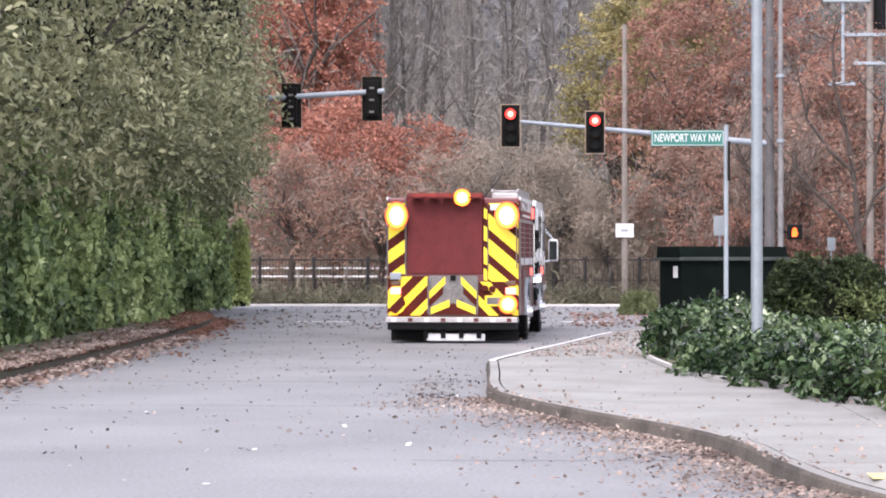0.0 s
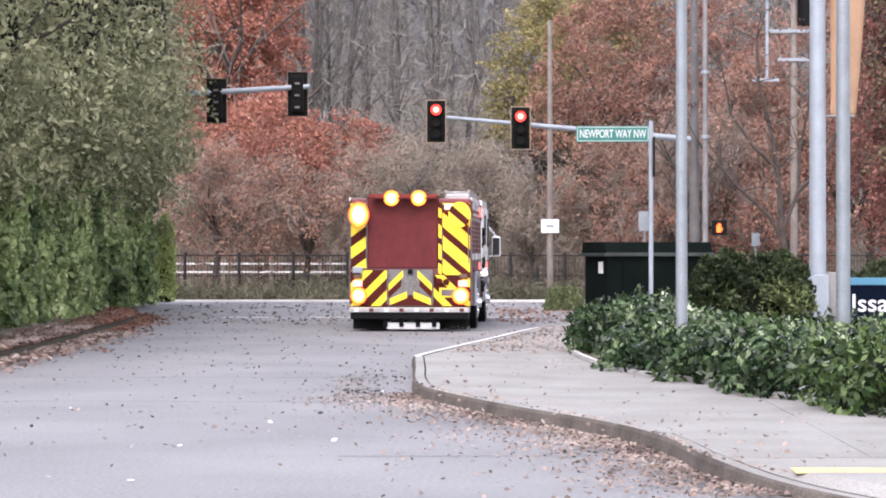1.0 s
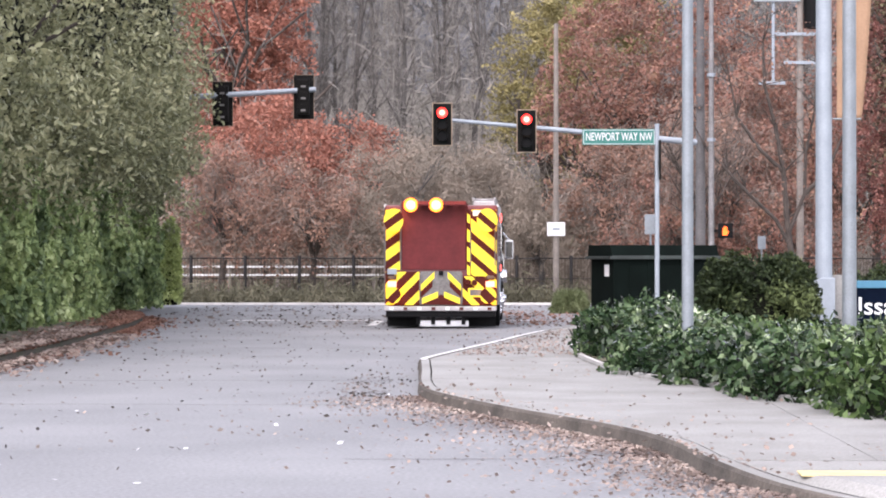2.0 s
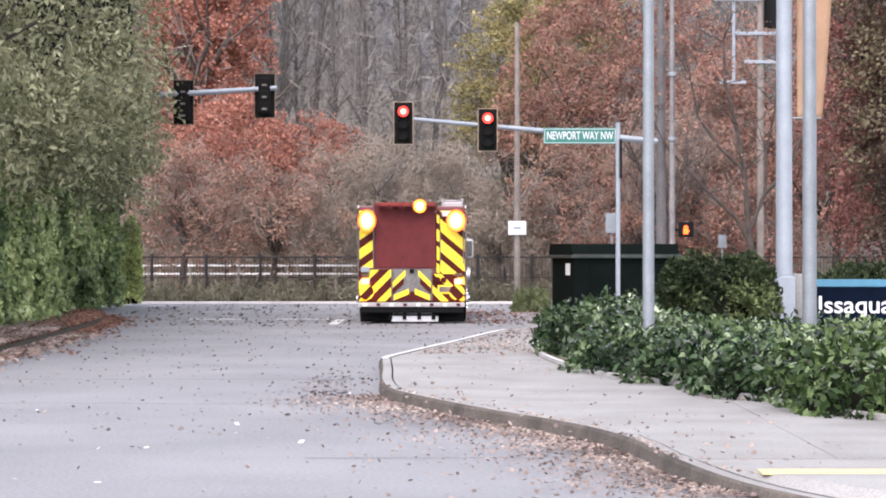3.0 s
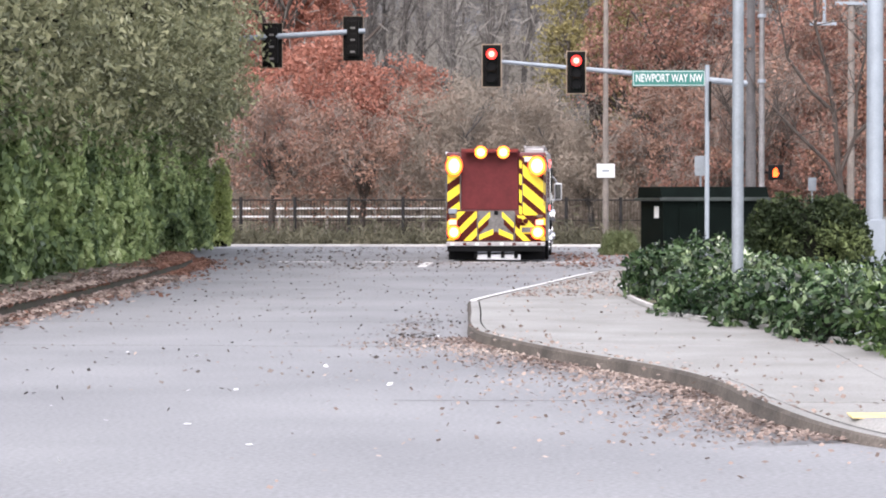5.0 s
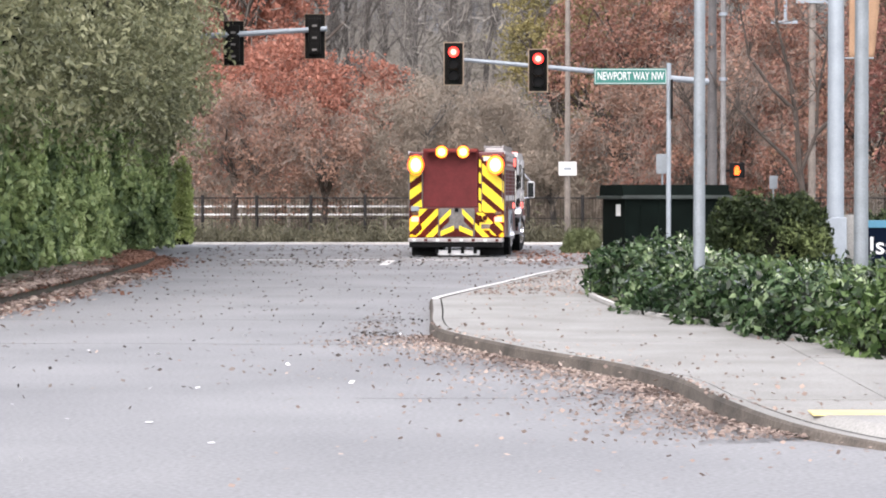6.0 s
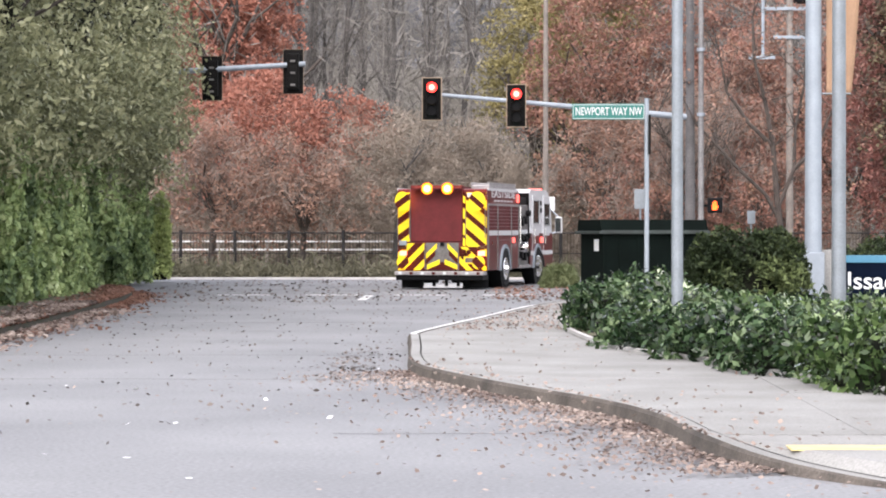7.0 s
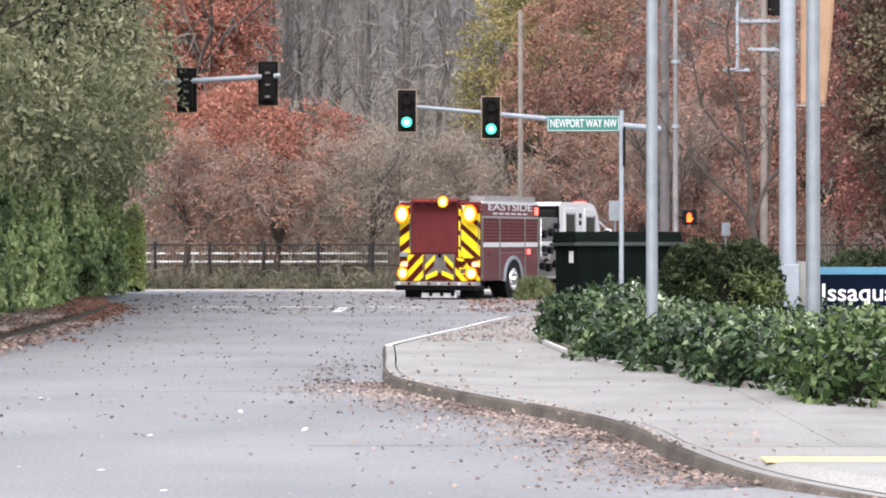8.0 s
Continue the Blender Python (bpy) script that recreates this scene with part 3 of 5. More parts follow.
# cab
prof = [(6.15, 0.70), (6.15, 2.84), (6.3, 2.92), (8.75, 2.92), (9.1, 2.84), (9.45, 2.55), (9.72, 1.95), (9.78, 0.70)]
low = [(6.15, 0.62), (6.15, 1.62), (9.74, 1.62), (9.78, 0.62)]
part("cab_upper", prism(clipped(prof, 6.0, 9.9, 1.60, 3.2), "x", -W + 0.02, W - 0.02), WHITE_BODY, engine, "white upper cab")
part("cab_lower", prism(low, "x", -W, W), MAROON, engine, "maroon lower cab")
part("cab_back", box(-W + 0.03, W - 0.03, 6.105, 6.148, 0.7, 2.80, 0.01), BRONZE, engine, "dark rear wall of the cab")
part("front_bumper", box(-W, W, 9.75, 10.2, 0.45, 0.80, 0.05), CHROME, engine)
for s in (-1, 1):
    for y0, y1, z0, z1 in ((6.62, 7.38, 1.90, 2.60), (8.35, 9.10, 1.85, 2.52)):
        door = part("cab_door", box(*sorted((s * (W - 0.03), s * (W + 0.008))), y0 - 0.13, y1 + 0.13, 0.95, 2.74, 0.02), WHITE_BODY, engine)
        part("window", box(*sorted((s * (W - 0.02), s * (W + 0.016))), y0, y1, z0, z1, 0.05), GLASS_DARK, door)
        part("lower_skin", box(*sorted((s * (W - 0.02), s * (W + 0.013))), y0 - 0.11, y1 + 0.11, 0.97, 1.55, 0.01), MAROON, door)
        part("door_handle", tube((s * (W + 0.05), y0 - 0.04, 1.3), (s * (W + 0.05), y0 - 0.04, 1.75), 0.016, seg=8), CHROME, door)
    mirror = part("mirror", box(*sorted((s * (W + 0.07), s * (W + 0.29))), 9.75, 9.92, 1.62, 2.12, 0.05), WHITE_BODY, engine, "large white wing mirror")
    arm = tube((s * (W - 0.05), 9.45, 2.4), (s * (W + 0.18), 9.83, 2.10), 0.022, seg=8)
    part("mirror_arm", arm, CHROME, mirror)
    part("mirror_arm", tube((s * (W - 0.05), 9.6, 1.6), (s * (W + 0.18), 9.83, 1.66), 0.022, seg=8), CHROME, mirror)
    part("glass", box(*sorted((s * (W + 0.095), s * (W + 0.265))), 9.735, 9.752, 1.66, 2.08, 0.01), GLASS_DARK, mirror)
    ring = bmesh.new()
    for k in range(16):
        a0, a1 = math.pi * k / 16, math.pi * (k + 1) / 16
        quad = [(AXLES[1] + r * math.cos(a), 0.60 + r * math.sin(a)) for r, a in ((0.62, a0), (0.71, a0), (0.71, a1), (0.62, a1))]
        prism(quad, "x", s * (W - 0.05), s * (W + 0.05), ring)
    part("wheel_arch", ring, PALE_STEEL, engine, "polished silver wheel arch")
    # black disc again in place of a shaded hollow
    part("arch_shade", tube((s * (W - 0.3), AXLES[1], 0.62), (s * (W + 0.018), AXLES[1], 0.62), 0.62, seg=28), DARK, engine)
    part("side_warning_lamp", box(*sorted((s * W, s * (W + 0.04))), 7.75, 7.98, 1.34, 1.50, 0.01), SIDE_RED, engine, "lit red side lamp")
    for zc in (2.30, 2.52):
        part("cab_vent", box(*sorted((s * (W - 0.02), s * (W + 0.012))), 7.78, 7.94, zc - 0.07, zc + 0.07, 0.01), DARK, engine)
    part("cab_stripe", box(*sorted((s * (W - 0.02), s * (W + 0.016))), 6.2, 9.7, 0.98, 1.10, 0.004), WHITE_BODY, engine, "white reflective stripe")
    part("roof_lamp", box(s * 0.9 - 0.2, s * 0.9 + 0.2, 8.65, 8.80, 2.90, 2.97, 0.03), SIDE_RED, engine, "lit red roof lamp")
# wheels: twin at the back, single at the front
def wheel(x, y, width):
    w = new("wheel")
    w.parent = engine
    w.matrix_basis = pose(x, y, WHEEL_R)
    tyre = tube((-width / 2, 0, 0), (width / 2, 0, 0), WHEEL_R, seg=36, bevel=0.05)
    part("tyre", tyre, RUBBER, w)
    s = 1 if x > 0 else -1
    rim = tube((s * (width / 2 - 0.05), 0, 0), (s * (width / 2 + 0.012), 0, 0), 0.32, seg=28, bevel=0.02)
    for k in range(10):
        a = 2 * math.pi * k / 10
        c = (0, 0.22 * math.cos(a), 0.22 * math.sin(a))
        tube((s * width / 2, c[1], c[2]), (s * (width / 2 + 0.035), c[1], c[2]), 0.022, seg=6, bm=rim)
    tube((s * width / 2, 0, 0), (s * (width / 2 + 0.09), 0, 0), 0.11, 0.09, seg=16, bm=rim)
    part("rim", rim, CHROME, w)
    return w


wheels = [wheel(s * (W - 0.245), AXLES[0], 0.56) for s in (-1, 1)] + [wheel(s * (W - 0.125), AXLES[1], 0.32) for s in (-1, 1)]


# Lamps: each lit plate turns in a tray, one face bright and one face dark
def lit_plate(name, bm, unlit, lit, core, border, parent, at, edge=None):
    """A lamp plate: its front face glows, brightest in the middle, with rings that paint the halo; its other faces are
    dark.
    """
    front = [f for f in bm.faces if f.normal.y < -0.9]
    outer = bmesh.ops.inset_region(bm, faces=front, thickness=border * 0.8, use_even_offset=True)["faces"] if edge else []
    ring = bmesh.ops.inset_region(bm, faces=front, thickness=border, use_even_offset=True)["faces"]
    for f in front:
        f.material_index = 2
    for f in ring:
        f.material_index = 1
    for f in outer:
        f.material_index = 3
    lamp = part(name, bm, unlit, parent, at=at)
    lamp.data.materials.append(lit)
    lamp.data.materials.append(core)
    if edge:
        lamp.data.materials.append(edge)
    return lamp


def flasher(parent, name, x, y, z, w, h, lit, core, unlit, edge, stripes=None):
    """A turning lamp plate on a short pivot; stripes: rise over run, pitch and start of the bars on its dark face."""
    d = max(w, h) / 2 + 0.008
    part("lamp_pivot", tube((x, y, z - 0.05), (x, y - d, z - 0.05), 0.012, seg=6), MAROON_CLOTH, parent)
    rim = [(w / 2 * math.cos(math.pi * k / 12), h / 2 * math.sin(math.pi * k / 12)) for k in range(24)]
    bm = prism(rim, "y", -0.012, 0.012)
    bm.normal_update()
    lamp = lit_plate(name, bm, unlit, lit, core, 0.10 * w, parent, pose(x, y - d, z), edge)
    if stripes:
        lean, pitch, start, frac = stripes
        for k in range(-4, 5):
            z0 = k * pitch + start
            cut = [(px, pz) for px, pz in rim]
            # the bar between two slanted lines, kept inside the plate's rim
            for sign, off in ((1, z0), (-1, z0 + frac * pitch)):
                out = []
                for (ax, az), (bx, bz) in zip(cut, cut[1:] + cut[:1]):
                    fa, fb = sign * (az + lean * ax - off), sign * (bz + lean * bx - off)
                    if fa >= 0:
                        out.append((ax, az))
                    if fa * fb < 0:
                        q = fa / (fa - fb)
                        out.append((ax + q * (bx - ax), az + q * (bz - az)))
                cut = out
            if len(cut) > 2:
                part("stripe", prism(cut, "y", 0.012, 0.016), CHEV_YELLOW, lamp)
    return lamp


# Plates are oversized to take in the halo; dark faces continue the chevrons
lamps = {}
for key, x, z, w, h, stripes in (("UL", -1.04, 2.50, 0.43, 0.52, (0.72, 0.45, 0.10, 0.54)), ("UR", 1.03, 2.50, 0.46, 0.52, (-0.85, 0.47, 0.06, 0.62)),
                                 ("LL", -1.05, 0.84, 0.34, 0.36, (1.0, 0.44, 0.06, 0.45)), ("LR", 1.05, 0.84, 0.36, 0.36, (-1.0, 0.46, 0.10, 0.40))):
    lamps[key] = flasher(engine, "warning_lamp", x, -0.02, z, w, h, HOT_GLOW, HOT_CORE, CHEV_RED, RED_HALO, stripes)
for i, fx in enumerate((0.15, 0.35, 0.54, 0.74, 0.92)):
    lamps["A%d" % (i + 1)] = flasher(engine, "amber_lamp", -0.88 + 1.44 * fx, -0.03, 2.84, 0.32, 0.32, AMBER_GLOW, AMBER_CORE, MAROON_CLOTH, AMBER_HALO)
part("amber_bar", box(-0.88, 0.56, -0.02, 0.20, 2.80, 2.93, 0.02), MAROON_CLOTH, engine, "maroon amber-lamp bar")
for x in (-1.09, 1.09):
    part("tail_lamp", box(x - 0.10, x + 0.10, -0.045, 0.0, 1.02, 1.15, 0.02), BRAKE_GLOW, engine, "lit red tail lamp")
    part("turn_lamp", box(x - 0.10, x + 0.10, -0.045, 0.0, 1.18, 1.28, 0.02), AMBER_LENS, engine)

# the body is lowered over its wheels to fit the camera's view
for o in engine.children:
    if o not in wheels:
        o.location.z -= 0.11

# Lettering with the built-in font
def lettering(name, words, height, mat, at, parent=None, label="", width=1.0, depth=0.004):
    """Raised letters: the words, their capital height and the pose of the middle of the line."""
    cu = bpy.data.curves.new(name, "FONT")
    cu.body, cu.align_x, cu.align_y = words, "CENTER", "CENTER"
    cu.size, cu.extrude, cu.offset = height / 0.72, depth, 0.012 * height
    tmp = bpy.data.objects.new(name, cu)
    me = bpy.data.meshes.new_from_object(tmp)
    bpy.data.objects.remove(tmp)
    me.materials.clear()
    me.materials.append(mat)
    xs_all = [v.co.x for v in me.vertices]
    me.transform(Matrix.Diagonal((width / (max(xs_all) - min(xs_all)), 1, 1, 1)))
    ob = new(name, me)
    if parent:
        ob.parent = parent
    ob.matrix_basis = at
    if label:
        ob["label"] = label
    return ob


for s in (-1, 1):
    lettering("lettering", "EASTSIDE", 0.20, WHITE_BODY, pose(s * (W + 0.018), 2.15, 2.585, 90, 0, 90 * s), engine, "white lettering", 3.3)
    for k in range(6):
        part("small_lettering", box(*sorted((s * (W + 0.01), s * (W + 0.019))), 0.85 + k * 0.45, 1.17 + k * 0.45, 2.385, 2.43), WHITE_BODY, engine)

# Signals, poles and signs
def signal_head(parent, x, y, z, facing=True):
    """A three-lamp signal head with a backplate; facing: its lamps look towards the eye. Returns its lamps, top first."""
    head = new("signal_head")
    head.parent = parent
    head.matrix_basis = pose(x, y, z, 0, 0, 0 if facing else 180)
    part("backplate", box(-0.30, 0.30, 0.03, 0.045, -0.66, 0.66, 0.004), BRONZE, head)
    rim = bmesh.new()
    for xa, xb, za, zb in ((-0.31, -0.285, -0.67, 0.67), (0.285, 0.31, -0.67, 0.67), (-0.285, 0.285, -0.67, -0.645), (-0.285, 0.285, 0.645, 0.67)):
        box(xa, xb, 0.018, 0.03, za, zb, bm=rim)
    part("backplate_edge", rim, PALE_YELLOW, head, "reflective border of the backplate")
    part("housing", box(-0.18, 0.18, 0.0, 0.24, -0.53, 0.53, 0.02), BRONZE, head)
    for zz in (0.355, 0.0, -0.355):
        part("rear_door", box(-0.13, 0.13, 0.235, 0.252, zz - 0.14, zz + 0.14, 0.008), BRONZE, head)
        part("rear_label", box(-0.07, 0.07, 0.25, 0.256, zz - 0.08, zz - 0.02), GALV_DULL, head)
    out = []
    for k, zz in enumerate((0.355, 0.0, -0.355)):
        ring = bmesh.new()
        n = 20
        for i in range(n):
            a0, a1 = -0.35 * math.pi + 1.7 * math.pi * i / n, -0.35 * math.pi + 1.7 * math.pi * (i + 1) / n
            quad = [(r * math.cos(a), zz + r * math.sin(a)) for r, a in ((0.168, a0), (0.178, a0), (0.178, a1), (0.168, a1))]
            prism(quad, "y", -0.26, 0.0, ring)
        part("visor", ring, BRONZE, head)
        lit, core = ((RED_GLOW, RED_CORE), (AMBER_GLOW, AMBER_CORE), (GREEN_GLOW, GREEN_CORE))[k]
        disc = tube((0, -0.012, 0), (0, 0.012, 0), 0.162, seg=24)
        out.append(lit_plate("lamp_disc", disc, DARK, lit, core, 0.075, head, pose(0, -0.15, zz)))
    return out


mast = thing("traffic_signal", "steel signal mast with two three-lamp heads over the crossing", "traffic signal", pose(6.42, 78, 0.0))
part("pole", tube((0, 0, 0), (0, 0, 10.2), 0.17, 0.11, 20), DULL_STEEL, mast)
part("base_plate", box(-0.3, 0.3, -0.3, 0.3, 0.0, 0.06, 0.01), GALV, mast)
part("mast_arm", tube((0, 0, 5.10), (-8.1, 0, 5.84), 0.10, 0.055, 16), PALE_STEEL, mast)
lum = tube((0, 0, 9.6), (-1.9, 0, 9.75), 0.05, 0.04, 10)
part("luminaire_arm", lum, PALE_STEEL, mast)
part("luminaire", box(-2.45, -1.85, -0.16, 0.16, 9.68, 9.80, 0.04), PALE_STEEL, mast)
signal_a = signal_head(mast, -8.0, -0.12, 5.67)
signal_b = signal_head(mast, -5.385, -0.14, 5.46)
plate = part("street_name_sign", box(-3.66, -1.40, -0.16, -0.13, 5.02, 5.52, 0.02), SIGN_GREEN, mast, "green street name sign with white letters")
rim = bmesh.new()
for xa, xb, za, zb in ((-3.63, -1.43, 5.475, 5.49), (-3.63, -1.43, 5.05, 5.065), (-3.63, -3.615, 5.05, 5.49), (-1.445, -1.43, 5.05, 5.49)):
    box(xa, xb, -0.165, -0.155, za, zb, bm=rim)
part("border", rim, SIGN_WHITE, plate)
lettering("letters", "NEWPORT WAY NW", 0.25, SIGN_WHITE, pose(-2.53, -0.166, 5.27, 90, 0, 0), plate, "white letters", 2.05)
for s in (-3.2, -1.8):
    part("hanger", box(s - 0.02, s + 0.02, -0.13, -0.05, 5.1, 5.5), GALV, mast)

mast2 = thing("traffic_signal", "pale steel signal mast beside a hedge, its dark heads facing away", "traffic signal", pose(-13.2, 75, 0.12))
part("pole", tube((0, 0, 0), (0, 0, 6.6), 0.16, 0.12, 18), GALV, mast2)
part("mast_arm", tube((0, 0, 5.98), (7.9, 0, 6.45), 0.10, 0.075, 14), PALE_STEEL, mast2)
for x, z in ((7.53, 6.23), (5.1, 6.03)):
    signal_head(mast2, x, 0.16, z, facing=False)
    part("bracket", box(x - 0.03, x + 0.03, -0.02, 0.12, z - 0.3, z + 0.3), GALV, mast2)

# Post and box of the walk signal
PED_STEEL = material("weathered_grey_paint", (0.19, 0.185, 0.185), 0.7, vary=0.3, scale=1.2, fine=20)
ped = thing("pedestrian_signal", "slim grey post with a black walk signal showing an orange hand", "pedestrian signal", pose(5.72, 66, 0.0))
part("post", tube((0, 0, 0), (0, 0, 8.8), 0.085, 0.06, 14), PED_STEEL, ped)
for z in (4.6, 6.3):
    part("band", tube((0, 0, z), (0, 0, z + 0.09), 0.11, seg=12), PALE_STEEL, ped, "pale steel clamp band")
part("collar", tube((0, 0, 0), (0, 0, 0.5), 0.13, 0.12, 14), GALV, ped)
part("bracket", box(0.05, 0.3, -0.03, 0.03, 2.22, 2.28), DARK, ped)
walk_box = part("walk_box", box(0.13, 0.60, -0.13, 0.13, 2.08, 2.56, 0.03), DARK, ped)
hand = box(0.27, 0.42, -0.142, -0.128, 2.17, 2.33, 0.004)
for i, (dx, top) in enumerate(((0.275, 2.41), (0.312, 2.45), (0.350, 2.46), (0.388, 2.43))):
    box(dx, dx + 0.029, -0.142, -0.128, 2.32, top, 0.003, hand)
prism([(0.41, 2.20), (0.47, 2.28), (0.45, 2.31), (0.40, 2.26)], "y", -0.142, -0.128, hand)
part("hand_symbol", hand, ORANGE_GLOW, walk_box, "lit orange hand")
walk_box.matrix_basis = Matrix.Translation((0.065, 0, 0.36)) @ Matrix.Scale(0.82, 4)

# Lamp posts on the planted corner
def round_pole(name, label, x, y, r, h, mat, foot=0.0, category="pole"):
    p = thing(name, label, category, pose(x, y, 0.13))
    part("shaft", tube((0, 0, 0), (0, 0, h), r, r * 0.85, 22), mat, p)
    if foot:
        part("foot", box(-foot, foot, -foot, foot, 0, 1.05, 0.02), mat, p)
        part("bolt_cover", box(-foot * 1.25, foot * 1.25, -foot * 1.25, foot * 1.25, 0, 0.10, 0.02), mat, p)
    else:
        part("flange", tube((0, 0, 0), (0, 0, 0.05), r * 1.7, seg=18), mat, p)
    return p


lamp_post = round_pole("lamp_post", "galvanised steel lamp post rising out of shrubs", 2.55, 33, 0.078, 9.0, GALV)
tall_pole = round_pole("flag_pole", "tall pale blue-grey steel pole with a square foot", 6.56, 50, 0.17, 10.5, PALE_STEEL, 0.2)
second_pole = round_pole("lamp_post", "galvanised steel post standing in shrubs beside a sign", 5.37, 38, 0.11, 9.5, GALV)
cols = part("back_post", box(0.17, 0.47, 0.15, 0.4, 0, 1.1, 0.02), CONCRETE, tall_pole)

banner = thing("street_banner", "plain tan fabric banner hanging from a steel pole", "banner", pose(6.56, 50, 0.13))
TAN = material("tan_fabric", (0.27, 0.165, 0.10), 0.8, vary=0.1, scale=2, bump=0.3, fine=25)
cloth = bmesh.new()
n = 24
top, bot = 7.9, 4.16
for i in range(n):
    for j in range(6):
        pts = []
        for a, b in ((j, i), (j + 1, i), (j + 1, i + 1), (j, i + 1)):
            f, g = a / 6, b / n
            z = bot + (top - bot) * g
            wide = 0.48 + 0.28 * g ** 0.8
            pts.append(cloth.verts.new((0.26 + f * wide, 0.05 * math.sin(3.1 * f + 2 * g), z)))
        cloth.faces.new(pts)
bmesh.ops.remove_doubles(cloth, verts=cloth.verts, dist=0.001)
cl = part("fabric", cloth, TAN, banner, smooth=True)
mod = cl.modifiers.new("thick", "SOLIDIFY")
mod.thickness = 0.006
for z in (4.2, 7.9):
    part("banner_arm", tube((0.1, 0, z), (0.95 if z > 5 else 0.74, 0, z), 0.018, seg=8), GALV, banner)

# Slim post with a sign seen edge-on
thin = thing("sign_post", "thin pale steel sign post with a narrow dark sign edge", "sign post", pose(2.93, 45, 0.13))
part("post", tube((0, 0, 0), (0, 0, 3.85), 0.042, seg=10), PALE_STEEL, thin)
part("sign_plate", box(0.03, 0.06, -0.22, 0.22, 2.85, 3.55, 0.004), BRONZE, thin)

# Utility pole and the small white plate on it
upole = thing("utility_pole", "weathered timber utility pole with a small white plate", "utility pole", pose(2.10, 84, 0.05))
part("pole", tube((0, 0, 0), (0, 0, 9.3), 0.105, 0.075, 14), WOOD_POLE, upole)
part("plate", box(-0.30, 0.30, -0.15, -0.13, 2.2, 2.66, 0.01), SIGN_WHITE, upole, "small white sign plate")
part("plate_bar", box(-0.12, 0.12, -0.156, -0.148, 2.39, 2.47), PALE_STEEL, upole)
small_sign = thing("small_sign", "small white notice on a thin post", "sign", pose(4.38, 70, 0.0))
part("post", tube((0, 0, 0), (0, 0, 2.75), 0.03, seg=8), GALV, small_sign)
part("notice", box(-0.17, 0.17, -0.05, -0.035, 2.2, 2.75, 0.006), GALV, small_sign)

copy_thing(small_sign, pose(8.95, 84, 0.05, 0, 0, 8)).scale = (0.8, 0.8, 0.8)

# Timber-framed line structure with pale cross-arms
rack = thing("power_line_frame", "grey timber power line frame with pale cross-arms", "power line", pose(9.58, 86.6, 0.10))
part("pole", tube((0.97, 0, 0), (0.97, 0, 12.5), 0.13, 0.10, 12), WOOD_POLE, rack)
part("drop_post", tube((0.05, 0, 7.45), (0.05, 0, 10.4), 0.055, 0.055, 10), PALE_STEEL, rack)
for x0, x1, z in ((-0.62, 0.97, 10.28), (0.1, 1.5, 9.1), (0.4, 1.5, 8.12), (-0.45, 0.45, 7.42)):
    arm = part("cross_arm", box(x0, x1, -0.16, -0.04, z - 0.055, z + 0.055, 0.01), PALE_STEEL, rack)
    for k in range(3):
        xi = x0 + 0.12 + (x1 - x0 - 0.24) * k / 2
        part("insulator", tube((xi, -0.10, z + 0.05), (xi, -0.10, z + 0.13), 0.05, 0.04, 8), CONCRETE, arm)
part("transformer", tube((1.42, 0, 9.3), (1.42, 0, 10.5), 0.33, seg=16, bevel=0.04), DARK, rack)

# Dark green steel cabinet
cab_m = pose(3.62, 57.0, 0.13, 0, 0, 20)
EDGE_GREEN = material("paler_green_steel", (0.022, 0.03, 0.027), 0.6, vary=0.3, scale=3)
cabinet = thing("waste_container", "dark green steel container with a flat lid behind shrubs", "container", cab_m)
part("body", box(-1.25, 1.25, -0.65, 0.65, 0.0, 1.42, 0.02), BOX_GREEN, cabinet)
for x in (-1.22, -0.4, 0.4, 1.22):
    part("rib", box(x - 0.03, x + 0.03, -0.68, -0.64, 0.05, 1.38, 0.008), BOX_GREEN, cabinet)
part("lid_rim", box(-1.36, 1.36, -0.75, 0.75, 1.40, 1.47, 0.015), EDGE_GREEN, cabinet)
part("lid", prism([(-0.72, 1.47), (0.72, 1.47), (0.66, 1.72), (-0.60, 1.72)], "x", -1.30, 1.30), BOX_GREEN, cabinet)
part("label_plate", box(-1.262, -1.25, -0.42, -0.18, 1.02, 1.28), SIGN_WHITE, cabinet, "white paper notice")
part("front_panel", box(-0.86, 1.14, -0.672, -0.645, 0.12, 1.26, 0.006), BOX_GREEN, cabinet)
part("lid_seam", box(-1.305, 1.305, -0.745, -0.70, 1.465, 1.485, 0.004), EDGE_GREEN, cabinet)
part("lock", box(1.02, 1.10, -0.69, -0.66, 1.1, 1.2, 0.01), GALV, cabinet)

# Entrance sign
sign = thing("entrance_sign", "navy sign panel with a light blue bar and white letters", "sign", pose(7.2, 51, 0.13))
part("panel", box(0.0, 3.2, 0.0, 0.16, 0.05, 0.83, 0.012), NAVY, sign)
part("top_bar", box(-0.02, 3.22, -0.02, 0.18, 0.83, 0.98, 0.01), SKYBLUE, sign, "light blue bar")
part("plinth", box(0.05, 3.15, 0.02, 0.14, -0.02, 0.05), CONCRETE, sign)
lettering("letters", "Issaquah", 0.36, SIGN_WHITE, pose(1.05, -0.003, 0.45, 90, 0, 0), sign, "white letters", 1.72)

